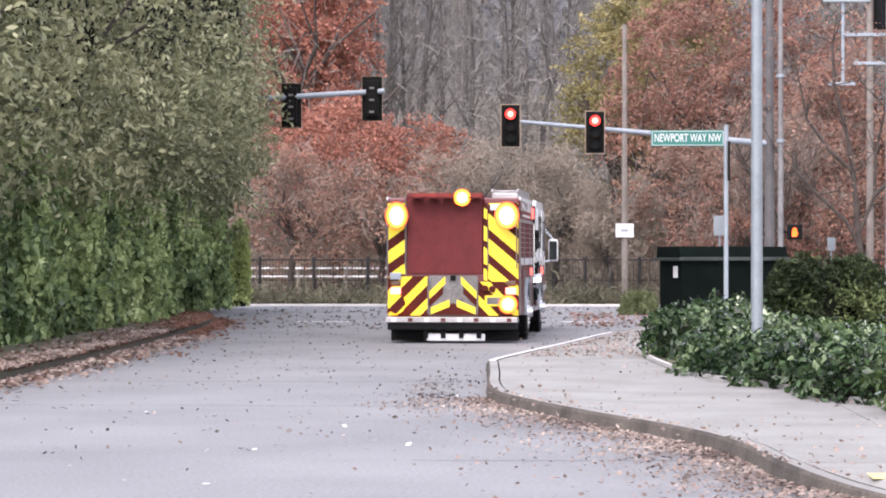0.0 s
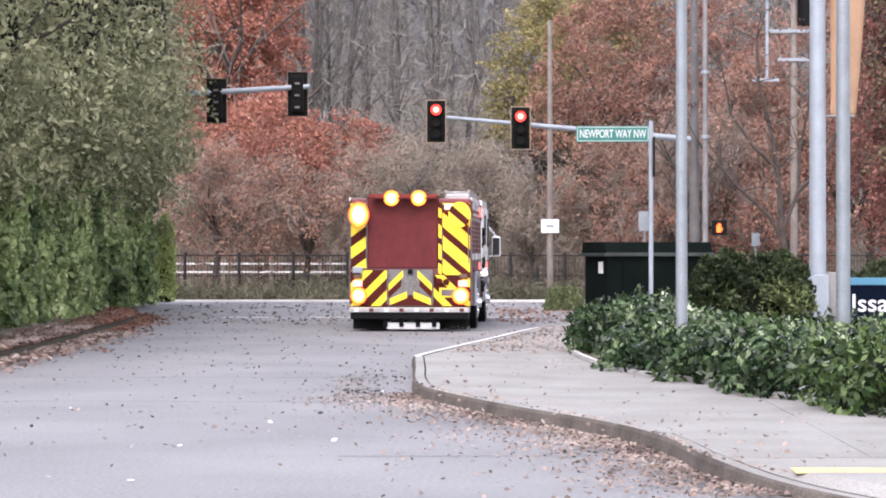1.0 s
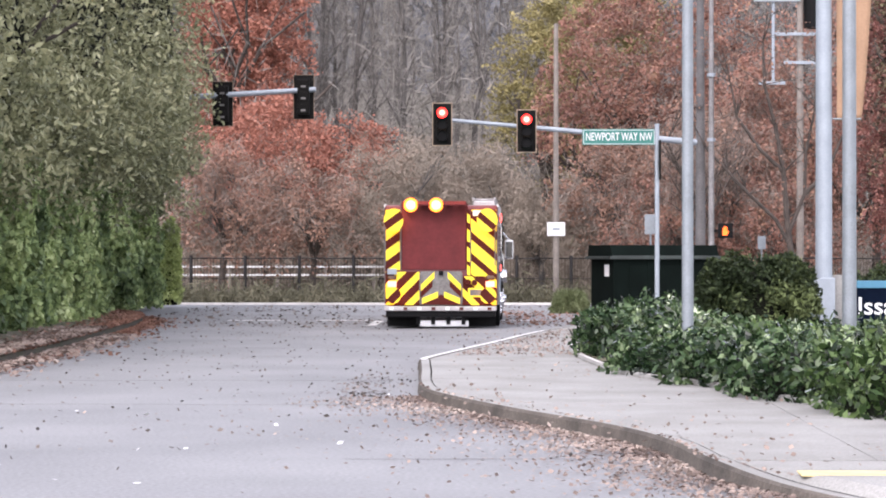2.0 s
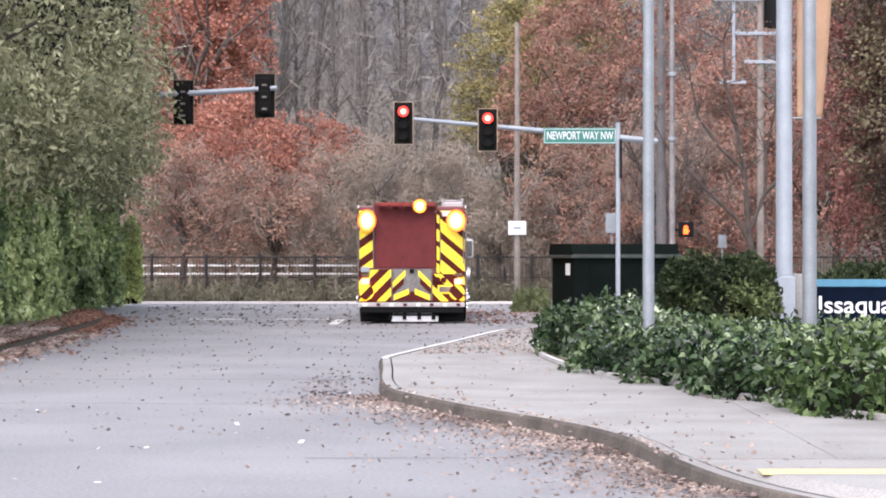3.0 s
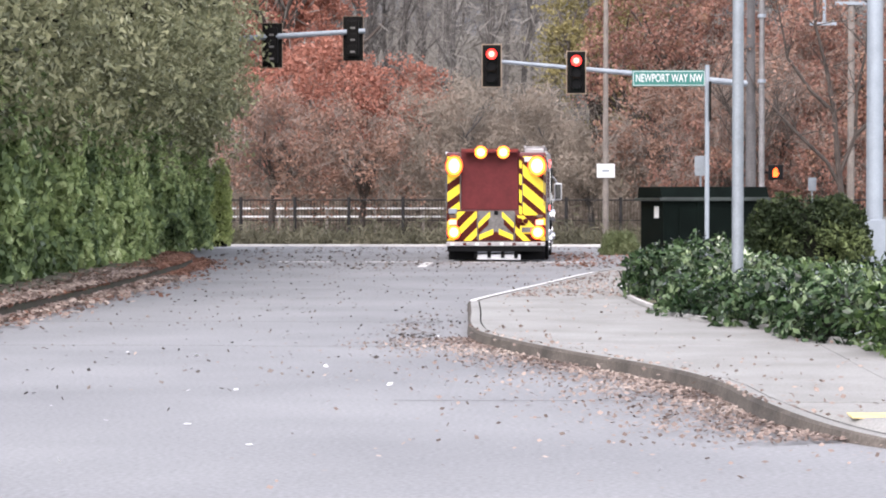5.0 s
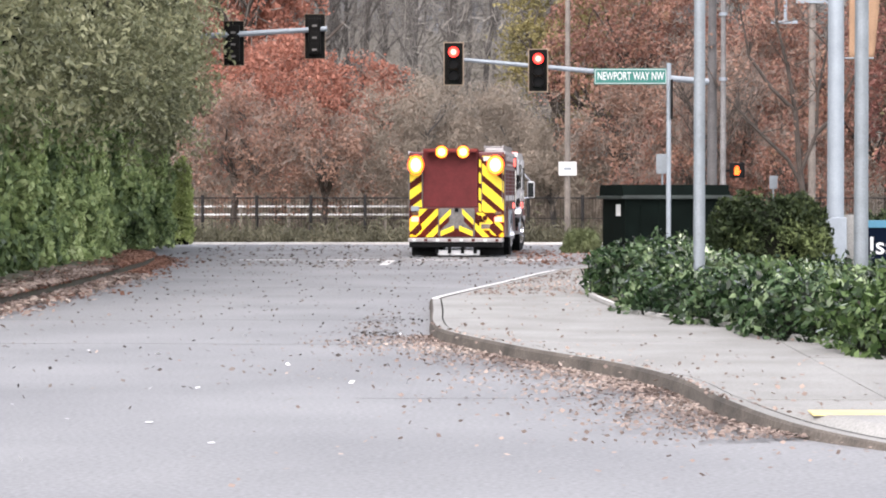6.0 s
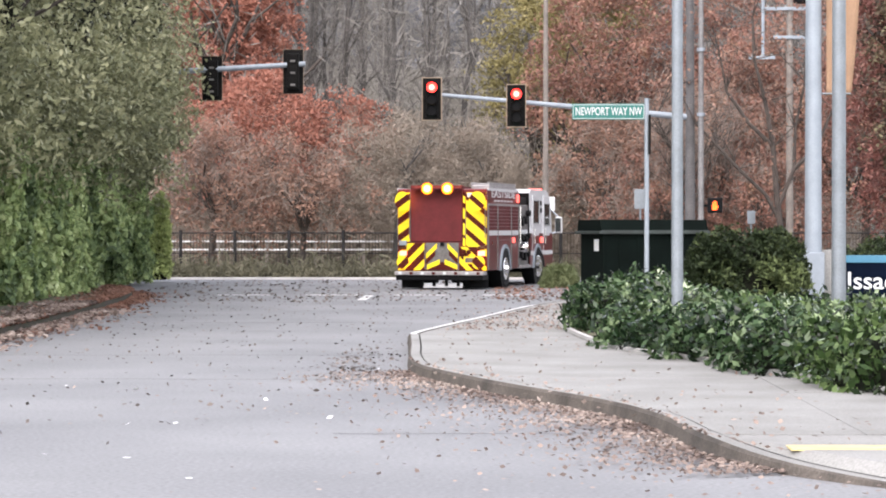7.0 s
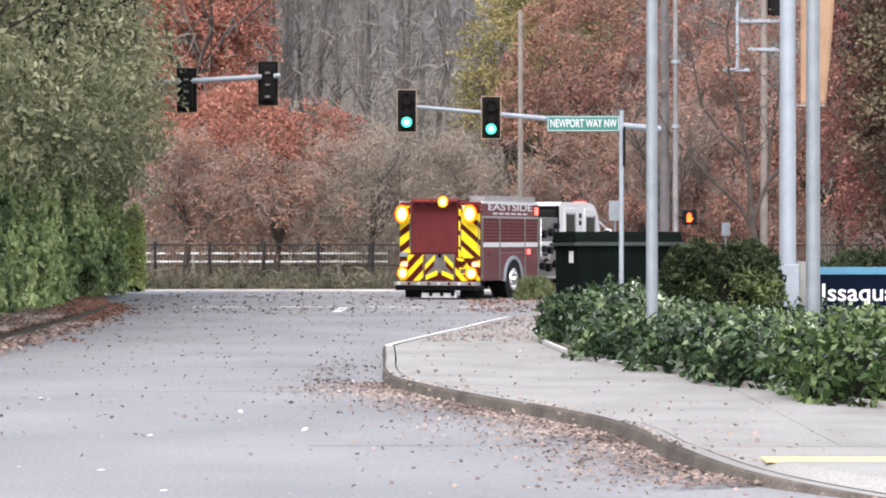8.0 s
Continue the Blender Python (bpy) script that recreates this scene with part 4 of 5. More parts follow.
# The fence beyond the cross road
FENCE_STEEL = material("fence_steel", (0.026, 0.024, 0.024), 0.7, vary=0.3, scale=2, spec=0.2)
fence = thing("fence", "black steel mesh fence along the far footway", "fence", pose(0, 86.4, 0.0))
def fence_wire():
    bm = bmesh.new()
    for z in (0.12, 1.50):
        tube((-24, 0, z), (24, 0, z), 0.022, seg=6, bm=bm)
    tube((-24, 0, 0.8), (24, 0, 0.8), 0.014, seg=6, bm=bm)
    return bm
part("rail", fence_wire(), FENCE_STEEL, fence)
for i in range(26):
    x = -23.5 + i * 1.87
    bm = tube((0, 0, -0.08), (0, 0, 1.60), 0.06, seg=8)
    part("post", bm, FENCE_STEEL, fence, at=pose(x, 0, 0))
v = []
for x in np.arange(-23.5, 23.5, 0.11):
    v.append([(x, 0.01, 0.12), (x + 0.012, 0.01, 0.12), (x + 0.012, 0.01, 1.5), (x, 0.01, 1.5)])
quads("mesh_panel", np.array(v), FENCE_STEEL, fence, "stuff")

OLD_WHITE = material("weathered_white", (0.66, 0.66, 0.66), 0.8, vary=0.3, scale=2, fine=20)
paddock = thing("paddock_fence", "white timber rail fence in the field behind", "fence", pose(0, 104, 0.0))
for i in range(6):
    part("post", box(-13.0 + i * 2.0, -12.88 + i * 2.0, -0.06, 0.06, -0.05, 1.25, 0.01), WOOD_POLE, paddock)
for z in (0.78, 1.12):
    part("rail", box(-13, -2.9, -0.10, -0.06, z - 0.035, z + 0.035, 0.008), OLD_WHITE, paddock)

# Trees, hedges and shrubs
IVY = leaf_material("ivy_leaf", [(0.012, 0.024, 0.011), (0.115, 0.17, 0.072), (0.36, 0.45, 0.195), (0.78, 0.84, 0.48)], 0.45, gloss=0.3)
WILLOW = leaf_material("olive_leaf", [(0.05, 0.056, 0.034), (0.19, 0.20, 0.11), (0.34, 0.34, 0.195), (0.58, 0.56, 0.36)], 0.5, gloss=0.3)
# Laurel ramps: near-white ends paint glints, near-black ends paint shade between leaves
LAUREL = leaf_material("laurel_leaf_glint_shade", [(0.002, 0.006, 0.002), (0.004, 0.010, 0.004), (0.012, 0.026, 0.010), (0.05, 0.085, 0.036), (0.22, 0.28, 0.15), (0.72, 0.76, 0.60)], 0.25, through_light=0.05, gloss=0.22)
FRESH_LAUREL = leaf_material("fresh_laurel_leaf_glint_shade", [(0.003, 0.008, 0.002), (0.007, 0.016, 0.005), (0.03, 0.055, 0.017), (0.14, 0.20, 0.075), (0.68, 0.74, 0.50)], 0.25, through_light=0.1, gloss=0.22)
YEW = leaf_material("yew_leaf", [(0.003, 0.006, 0.0025), (0.02, 0.031, 0.012), (0.15, 0.185, 0.072)], 0.6, through_light=0.05, gloss=0.15)
ORANGE = leaf_material("orange_leaf", [(0.15, 0.06, 0.044), (0.33, 0.134, 0.092), (0.45, 0.205, 0.145)], 0.8)
BRICK = leaf_material("brick_leaf", [(0.05, 0.032, 0.026), (0.20, 0.096, 0.072), (0.30, 0.15, 0.11), (0.36, 0.235, 0.14)], 0.8)
RUSSET = leaf_material("russet_leaf", [(0.12, 0.08, 0.06), (0.26, 0.15, 0.108), (0.37, 0.225, 0.165)], 0.8)
BROWN = leaf_material("brown_leaf", [(0.14, 0.11, 0.086), (0.25, 0.20, 0.158), (0.34, 0.27, 0.215)], 0.8)
GOLD = leaf_material("gold_leaf", [(0.08, 0.07, 0.028), (0.215, 0.185, 0.072), (0.39, 0.325, 0.145)], 0.7)
MEADOW = leaf_material("meadow_leaf", [(0.06, 0.07, 0.03), (0.11, 0.135, 0.055), (0.19, 0.21, 0.10)], 0.6)
RUST = leaf_material("rust_leaf", [(0.08, 0.045, 0.034), (0.23, 0.115, 0.08), (0.38, 0.22, 0.16)], 0.8)
LIME = leaf_material("lime_leaf", [(0.12, 0.15, 0.05), (0.34, 0.40, 0.14), (0.62, 0.68, 0.30)], 0.5)
WEED = leaf_material("weed_leaf", [(0.05, 0.048, 0.03), (0.12, 0.112, 0.07), (0.22, 0.20, 0.135)], 0.8)
DUSK = leaf_material("dusky_leaf", [(0.014, 0.011, 0.008), (0.05, 0.034, 0.024), (0.12, 0.085, 0.05), (0.28, 0.27, 0.14)], 0.7)
WINE = leaf_material("wine_leaf", [(0.055, 0.026, 0.022), (0.18, 0.072, 0.058), (0.30, 0.125, 0.10), (0.36, 0.22, 0.16)], 0.6)
TWIG = leaf_material("bare_twig", [(0.10, 0.078, 0.064), (0.185, 0.146, 0.122), (0.27, 0.217, 0.184)], 0.9, through_light=0.0)
BRUSH = leaf_material("brush_twig", [(0.15, 0.124, 0.098), (0.205, 0.17, 0.135), (0.25, 0.208, 0.165)], 0.9, through_light=0.0)
# Bare-bark grey that also puts the hillside's haze into the twigs
HILL_TWIG = leaf_material("hazed_grey_twig", [(0.082, 0.075, 0.068), (0.15, 0.137, 0.122), (0.205, 0.187, 0.167)], 0.9, through_light=0.0)
DULL_LEAF = leaf_material("dull_fallen_leaf", [(0.025, 0.021, 0.019), (0.075, 0.062, 0.056), (0.16, 0.135, 0.12), (0.30, 0.26, 0.23)], 0.8, through_light=0.05)
DRY = leaf_material("fallen_leaf", [(0.05, 0.036, 0.032), (0.17, 0.125, 0.105), (0.29, 0.225, 0.19), (0.44, 0.38, 0.33)], 0.8, through_light=0.1)


# Near-black filling that paints the shaded gaps between leaves
SHADE_CORE = material("painted_shade", (0.006, 0.007, 0.004), 0.95, vary=0.3, scale=5, spec=0.1)


def limbs(height, spread, seed, forks=4, lean=0.0, radius=None, start=0.25, levels=3):
    """A trunk that forks into limbs. Returns the mesh and the tips of its outer limbs."""
    r = random.Random(seed)
    bm = bmesh.new()
    tips = []

    def grow(p, d, length, rad, level):
        pieces = 3
        for k in range(pieces):
            d = (d + Vector((r.uniform(-1, 1), r.uniform(-1, 1), r.uniform(-0.2, 0.6))) * 0.12).normalized()
            q = p + d * (length / pieces)
            tube(p, q, rad * (1 - 0.22 * k / pieces), rad * (1 - 0.22 * (k + 1) / pieces), 7 if level < 2 else 4, bm)
            p = q
            if level > 0:
                tips.append(p.copy())
            if level < levels and (level > 0 or k > 0):
                for _ in range(forks if level == 0 else 2):
                    a = r.uniform(0, 6.283)
                    out = Vector((math.cos(a), math.sin(a), r.uniform(0.3, 1.1))).normalized()
                    grow(p, (d * 0.45 + out * spread).normalized(), length * r.uniform(0.45, 0.7), rad * 0.5, level + 1)
        tips.append(p.copy())

    grow(Vector((0, 0, -0.05)), Vector((lean, 0, 1)).normalized(), height * 0.55, radius or height * 0.022, 0)
    return bm, np.array([tuple(t) for t in tips])


def place(src, spots, group=""):
    """First spot takes the tree itself, the others take copies."""
    if group:
        src["group"] = group
    for i, (x, y, turn, size) in enumerate(spots):
        z = ground_height(x, y) if y > 95 else 0.02
        m = Matrix.Translation((x, y, z)) @ Matrix.Rotation(radians(turn), 4, "Z") @ Matrix.Diagonal((size, size, size, 1))
        if i == 0:
            src.matrix_basis = m
        else:
            c = copy_thing(src, Matrix.Identity(4))
            c.matrix_basis = m


# The tall hedge along the verge: ivy below, grey-green foliage of willowy trees above
g = np.random.default_rng(11)
hedge = thing("ivy_hedge", "tall dense dark green ivy-covered hedge beside the road", "hedge")
strands = []
yc = 28.0
while yc < 76.0:
    # one hanging column of ivy after another, each with its own girth, height and stand
    girth, tall = g.uniform(0.22, 0.44), g.uniform(2.3, 4.3)
    xc = -9.35 - 1.2 * min(1.2, max(0.0, (yc - 38) / 38)) + g.uniform(-0.26, 0.22) 
    n = int(3300 * girth / 0.48)
    zz = 0.12 + tall * g.random(n) ** 0.9
    a = g.uniform(-math.pi, 0.6 * math.pi, n)
    reach = girth * (1 - 0.25 * (zz / tall) ** 2) * (1 + 0.20 * np.sin(zz * g.uniform(3, 6) + g.uniform(0, 6)) + 0.13 * np.sin(zz * 9 + 2 * a)) * (1 - g.exponential(0.10, n).clip(0, 0.7))
    sway = 0.16 * np.sin(zz * g.uniform(0.7, 1.6) + g.uniform(0, 6))
    strands.append(np.stack([xc + reach * np.cos(a) * 1.35, yc + sway + reach * np.sin(a), zz], 1))
    yc += girth * g.uniform(2.2, 3.5)
pts = np.concatenate(strands)
quads("foliage", leaf_quads(pts, 0.19, g, 0.6, droop=1.1), IVY, hedge)
# dark boxes put shade behind the ivy columns
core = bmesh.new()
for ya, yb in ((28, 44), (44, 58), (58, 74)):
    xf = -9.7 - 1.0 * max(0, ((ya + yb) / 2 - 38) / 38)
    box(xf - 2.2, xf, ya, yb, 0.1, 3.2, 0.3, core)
part("stems_or_shade", core, SHADE_CORE, hedge)

willow_spots = ((-11.1, 38, 7.4, 3.0, 3), (-11.4, 47, 8.2, 3.2, 5), (-11.4, 56, 9.0, 3.3, 8), (-11.5, 64, 9.6, 3.4, 4), (-11.76, 71.5, 9.6, 3.15, 9), (-11.75, 73.2, 6.0, 2.0, 12))
for x, y, h, wide, seed in willow_spots:
    g = np.random.default_rng(seed)
    t = thing("willow_tree", "leafy grey-green willow rising behind the hedge", "tree", pose(x, y, 0.1), "trees behind the hedge")
    bm, tips = limbs(h, 0.8, seed, 4, levels=2)
    part("trunk", bm, BARK, t)
    n = int(62000 * wide / 3.2)
    d = g.normal(size=(n, 3))
    d /= np.linalg.norm(d, axis=1)[:, None]
    rad = 1 - g.exponential(0.12, n).clip(0, 0.8)
    d = np.sign(d) * np.abs(d) ** 0.62
    c = d * rad[:, None] * np.array([wide, wide * 1.6, h * 0.56]) + np.array([0, 0, h * 0.82])
    c = lumpy(c, g, 2.6, 0.5)
    c = lumpy(c, g, 0.9, 0.26)
    c = c[np.array([noise.noise((q[0] * 1.3 + seed, q[1] * 1.3, q[2] * 1.3)) for q in c]) > -0.36]
    c = c[c[:, 2] > 1.9 + 2.0 * g.random(len(c)) ** 1.3]
    quads("crown", leaf_quads(c, 0.165, g, 0.42, droop=0.3), WILLOW, t)
    # near-black lump inside the crown paints the shade in its gaps
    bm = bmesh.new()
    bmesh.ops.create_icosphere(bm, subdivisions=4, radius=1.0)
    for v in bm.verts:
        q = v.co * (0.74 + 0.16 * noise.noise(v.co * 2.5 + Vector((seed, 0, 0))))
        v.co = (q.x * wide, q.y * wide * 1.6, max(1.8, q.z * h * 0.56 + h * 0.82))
    part("shade_core", bm, SHADE_CORE, t)

# Laurel shrubs on the corner bed
def shrub(name, label, x, y, rx, ry, h, count, size, mat, seed, slim=0.5, base=0.15, category="shrub", up=0.0, core=0.0, lumps=0.07, boxy=0.75):
    g = np.random.default_rng(seed)
    t = thing(name, label, category, pose(x, y, base))
    d = g.normal(size=(count, 3))
    d /= np.linalg.norm(d, axis=1)[:, None]
    d[:, 2] = np.abs(d[:, 2])
    rad = 1 - g.exponential(0.16, count).clip(0, 0.85)
    p = np.sign(d) * np.abs(d) ** boxy * rad[:, None] * np.array([rx, ry, h])
    p = lumpy(p, g, 0.8, lumps)
    p[:, 2] = p[:, 2].clip(0.02, None)
    quads("foliage", leaf_quads(p, size, g, slim, droop=-up), mat, t)
    r = random.Random(seed)
    bm = bmesh.new()
    for _ in range(7):
        a = r.uniform(0, 6.28)
        tube((0.1 * math.cos(a), 0.1 * math.sin(a), -0.02), (0.6 * rx * math.cos(a), 0.6 * ry * math.sin(a), 0.75 * h), 0.018, 0.008, 6, bm)
    part("stems_or_shade", bm, BARK, t)
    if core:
        # near-black lump stands in for shade deep in the shrub
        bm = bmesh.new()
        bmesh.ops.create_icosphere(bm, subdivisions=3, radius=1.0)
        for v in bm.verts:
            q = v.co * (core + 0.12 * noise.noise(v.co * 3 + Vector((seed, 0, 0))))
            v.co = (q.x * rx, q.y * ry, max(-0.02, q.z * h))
        part("shade_core", bm, SHADE_CORE, t)
    return t


seed = 100
for x, y, rx, ry, h in ((1.86, 37.6, 0.60, 2.0, 0.66), (2.5, 39.5, 0.9, 2.0, 0.74), (2.15, 32.6, 0.62, 2.2, 0.50), (2.9, 36.0, 0.8, 2.0, 0.56), (2.72, 30.0, 0.72, 1.8, 0.52),
                        (3.25, 27.2, 0.8, 1.8, 0.60), (3.85, 31.2, 0.9, 2.1, 0.52), (3.95, 35.5, 1.0, 2.3, 0.45), (3.9, 24.4, 0.8, 1.7, 0.62), (4.7, 28.4, 0.95, 2.1, 0.55),
                        (4.9, 32.5, 1.0, 2.3, 0.46), (4.7, 22.0, 0.85, 1.6, 0.64), (5.6, 25.8, 0.95, 1.9, 0.58), (5.8, 30.0, 1.0, 2.3, 0.50), (4.3, 40.0, 1.1, 2.3, 0.40),
                        (5.9, 36.2, 1.1, 2.5, 0.40), (6.0, 41.2, 1.2, 2.4, 0.30), (7.0, 33.7, 1.1, 2.5, 0.42), (7.8, 39, 1.2, 2.5, 0.32), (5.9, 20.4, 0.95, 1.5, 0.66)):
    seed += 1
    shrub("laurel_shrub", "low glossy green laurel shrub, leaf glints painted in, on a paved corner", x, y, rx, ry, h, 3500, 0.118, FRESH_LAUREL if x > 3.6 and y < 37 else LAUREL, seed, 0.46, core=0.76, up=-0.1, lumps=0.12)["group"] = "laurels on the corner bed"
tagged(part("planting_bed", prism([(1.4, 36.5), (1.75, 31.4), (2.5, 28.9), (3.7, 23.4), (5.7, 19.4), (14, 19.4), (14, 46), (1.9, 46), (1.4, 40)], "z", 0.12, 0.17), EARTH),
       "dark planted soil bed", "bed", kind="structure")
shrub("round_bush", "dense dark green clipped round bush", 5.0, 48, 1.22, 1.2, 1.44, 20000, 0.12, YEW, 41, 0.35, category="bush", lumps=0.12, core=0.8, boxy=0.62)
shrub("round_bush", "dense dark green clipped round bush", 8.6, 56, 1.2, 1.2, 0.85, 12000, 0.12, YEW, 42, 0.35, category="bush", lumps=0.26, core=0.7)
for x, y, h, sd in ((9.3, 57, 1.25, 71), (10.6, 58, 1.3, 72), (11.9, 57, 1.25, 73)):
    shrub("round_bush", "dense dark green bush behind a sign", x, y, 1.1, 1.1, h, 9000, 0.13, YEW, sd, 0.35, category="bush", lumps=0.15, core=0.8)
shrub("column_shrub", "narrow yellow-green shrub at the hedge's end", -9.95, 77.2, 0.36, 0.4, 2.7, 5000, 0.15, LIME, 74, 0.4, 0.1, core=0.6)
shrub("grassy_bush", "small pale green tufted bush at the kerb", 2.15, 70, 0.5, 0.6, 0.62, 5000, 0.24, MEADOW, 43, 0.14, 0.0, "bush", up=1.2)

# Trees across the road: a trunk with limbs and a broken, lumpy crown
def crown_tree(name, label, x, y, rx, z0, z1, mat, count, size, seed, slim=0.6, group="", twigs=0, bark=None, open_work=0.0, taper=0.35, brush=None):
    g = np.random.default_rng(seed)
    base = ground_height(x, y) if y > 95 else 0.0
    t = thing(name, label, "tree", pose(x, y, base), group)
    bm, tips = limbs(z1 * 0.74, 0.85 if rx > 2.5 else 0.5, seed, 4, levels=2, radius=0.10 + 0.008 * z1)
    part("trunk", bm, bark or BARK, t)
    mid, half = (z0 + z1) / 2, (z1 - z0) / 2
    def cloud(n, fill):
        n = int(n * 1.7)
        d = g.normal(size=(n, 3))
        d /= np.linalg.norm(d, axis=1)[:, None]
        p = d * (1 - g.exponential(fill, n).clip(0, 0.95))[:, None]
        p = p * np.array([rx, rx, half])
        p[:, 0] *= 1 - taper * p[:, 2] / half
        p = lumpy(p, g, 2.4, 0.55)
        p = lumpy(p, g, 1.0, 0.22)
        if open_work:
            keep = np.array([noise.noise((q[0] * 0.75 + seed, q[1] * 0.75, q[2] * 0.75)) for q in p]) > open_work - 0.5 + 0.25 * g.random(n)
            p = p[keep]
        p[:, 2] += mid
        return p[p[:, 2] > 0.3]
    fine = 0.75 if y < 80 else 0.66
    quads("crown", leaf_quads(cloud(count * (1.0 if y < 80 else 1.6), 0.24), size * fine, g, slim), mat, t)
    if twigs:
        quads("twig_mass", leaf_quads(cloud(twigs * 1.9, 0.4), 0.55, g, 0.036, droop=-0.5), brush or TWIG, t, "stuff")
    return t


FAR = "trees beyond the fence"
crown_tree("red_maple_tree", "tall narrow maple full of orange-red leaves", -12.2, 122, 2.9, 4, 20.0, ORANGE, 26000, 0.28, 31, group=FAR, taper=-0.1, open_work=0.1)
crown_tree("red_maple_tree", "broad maple with orange-red autumn leaves", -9.6, 106, 4.0, 2.2, 8.3, ORANGE, 15000, 0.23, 32, group=FAR, open_work=0.35, twigs=1500)
crown_tree("red_maple_tree", "maple with thinning orange-red leaves", -5.9, 109, 2.6, 3.0, 7.6, ORANGE, 7000, 0.22, 33, group=FAR, open_work=0.42, twigs=1600)
crown_tree("maple_tree", "half-bare maple with tan and russet leaves", -10.4, 96, 2.6, 1.4, 5.5, RUSSET, 7500, 0.19, 34, group=FAR, open_work=0.42, twigs=3200)
crown_tree("maple_tree", "half-bare maple with tan and russet leaves", -7.0, 97, 2.4, 1.5, 5.2, RUSSET, 6500, 0.19, 35, group=FAR, open_work=0.42, twigs=3200)
crown_tree("bare_tree", "almost bare grey-brown tree with dry leaves", -3.4, 99, 2.6, 1.4, 6.4, BROWN, 3000, 0.17, 36, group=FAR, open_work=0.4, twigs=7500, bark=BARK_GREY, brush=BRUSH)
crown_tree("bare_tree", "almost bare grey-brown tree with dry leaves", -0.3, 101, 2.5, 1.4, 6.0, BROWN, 3000, 0.17, 37, group=FAR, open_work=0.4, twigs=7500, bark=BARK_GREY, brush=BRUSH)
crown_tree("bare_tree", "almost bare grey-brown tree with dry leaves", 1.9, 98, 1.8, 1.2, 4.6, BROWN, 2500, 0.17, 38, group=FAR, open_work=0.45, twigs=5500, bark=BARK_GREY, brush=BRUSH)
crown_tree("golden_tree", "tall tree with yellow-green leaves", 2.7, 113, 2.5, 5.0, 13.4, GOLD, 13000, 0.23, 39, group=FAR, open_work=0.3)
crown_tree("maple_tree", "large maple with brick-red autumn leaves", 5.4, 107, 3.4, 3.6, 13.6, BRICK, 17000, 0.22, 40, group=FAR, open_work=0.36, twigs=2500)
crown_tree("golden_tree", "tall tree with yellow-green leaves", 5.2, 118, 2.6, 9.0, 16.5, GOLD, 9000, 0.26, 45, group=FAR, open_work=0.3)
crown_tree("maple_tree", "maple with thinning brick-red leaves", 9.3, 108, 3.2, 4.0, 14.0, BRICK, 12000, 0.22, 46, group=FAR, open_work=0.42, twigs=3500)
crown_tree("maple_tree", "half-bare maple with pale russet leaves", 5.0, 97, 2.5, 1.8, 6.4, RUSSET, 7000, 0.19, 47, group=FAR, open_work=0.42, twigs=3600)
crown_tree("maple_tree", "half-bare maple with pale russet leaves", 8.6, 95, 2.7, 1.8, 7.0, RUSSET, 6500, 0.19, 48, group=FAR, open_work=0.45, twigs=4500)
crown_tree("maple_tree", "half-bare maple with brick-red leaves", 12.8, 100, 3.0, 2.2, 12.0, BRICK, 9000, 0.21, 49, group=FAR, open_work=0.42, twigs=4500)
crown_tree("maple_tree", "dense maple with dull brick-red leaves", 10.6, 99, 3.0, 1.6, 9.0, BRICK, 13000, 0.2, 52, group=FAR, open_work=0.25, twigs=4000)
crown_tree("maple_tree", "dense maple with dull brick-red leaves", 14.4, 95, 2.8, 1.6, 9.5, BRICK, 11000, 0.2, 53, group=FAR, open_work=0.25, twigs=3000)
crown_tree("maple_tree", "low maple with dull russet leaves", 6.8, 93, 2.3, 0.8, 4.2, BRICK, 7000, 0.17, 54, group=FAR, open_work=0.3, twigs=3000)
crown_tree("maple_tree", "low maple with dull russet leaves", 10.6, 92, 2.3, 0.8, 4.2, BRICK, 7000, 0.17, 55, group=FAR, open_work=0.3, twigs=3000)
crown_tree("wine_red_tree", "tree covered in dark wine-red leaves", 12.35, 66, 2.75, 0.5, 13.0, WINE, 70000, 0.145, 50, group="wine-red trees", taper=0.0)
crown_tree("wine_red_tree", "tree covered in dark wine-red leaves", 15.2, 69, 2.6, 0.5, 13.0, WINE, 30000, 0.16, 51, group="wine-red trees", taper=0.0)
crown_tree("dusky_tree", "dark brown-green tree with sparse olive leaves", 12.7, 63.2, 2.6, 0.3, 12.5, DUSK, 46000, 0.16, 56, taper=0.0)
t = thing("bare_tree", "leafless tree with dark sweeping limbs", "tree", pose(9.35, 78, 0.0), "leafless trees")
bm = bmesh.new()
r = random.Random(61)
ends = []
SWEEPS = (((0, 0, -0.05), (-0.1, 0, 1.4), (-0.25, 0, 2.7), (-0.35, 0.1, 4.2), (-0.6, 0.1, 5.6), (-0.95, 0, 6.9), (-1.0, 0, 8.2)),
          ((-0.15, 0, 1.9), (-0.6, -0.1, 2.7), (-1.45, -0.2, 3.5), (-2.1, -0.2, 4.2), (-2.75, -0.1, 4.9), (-3.0, 0, 5.7)),
          ((-0.2, 0, 2.3), (0.3, 0.1, 3.5), (0.35, 0.2, 4.8), (0.65, 0.2, 6.2), (0.7, 0.2, 7.6)),
          ((-0.35, 0.1, 4.2), (-1.1, 0, 4.9), (-1.8, 0, 5.9), (-2.0, 0, 7.0)), ((0.3, 0.1, 3.5), (1.0, 0, 4.2), (1.5, 0, 5.4)))
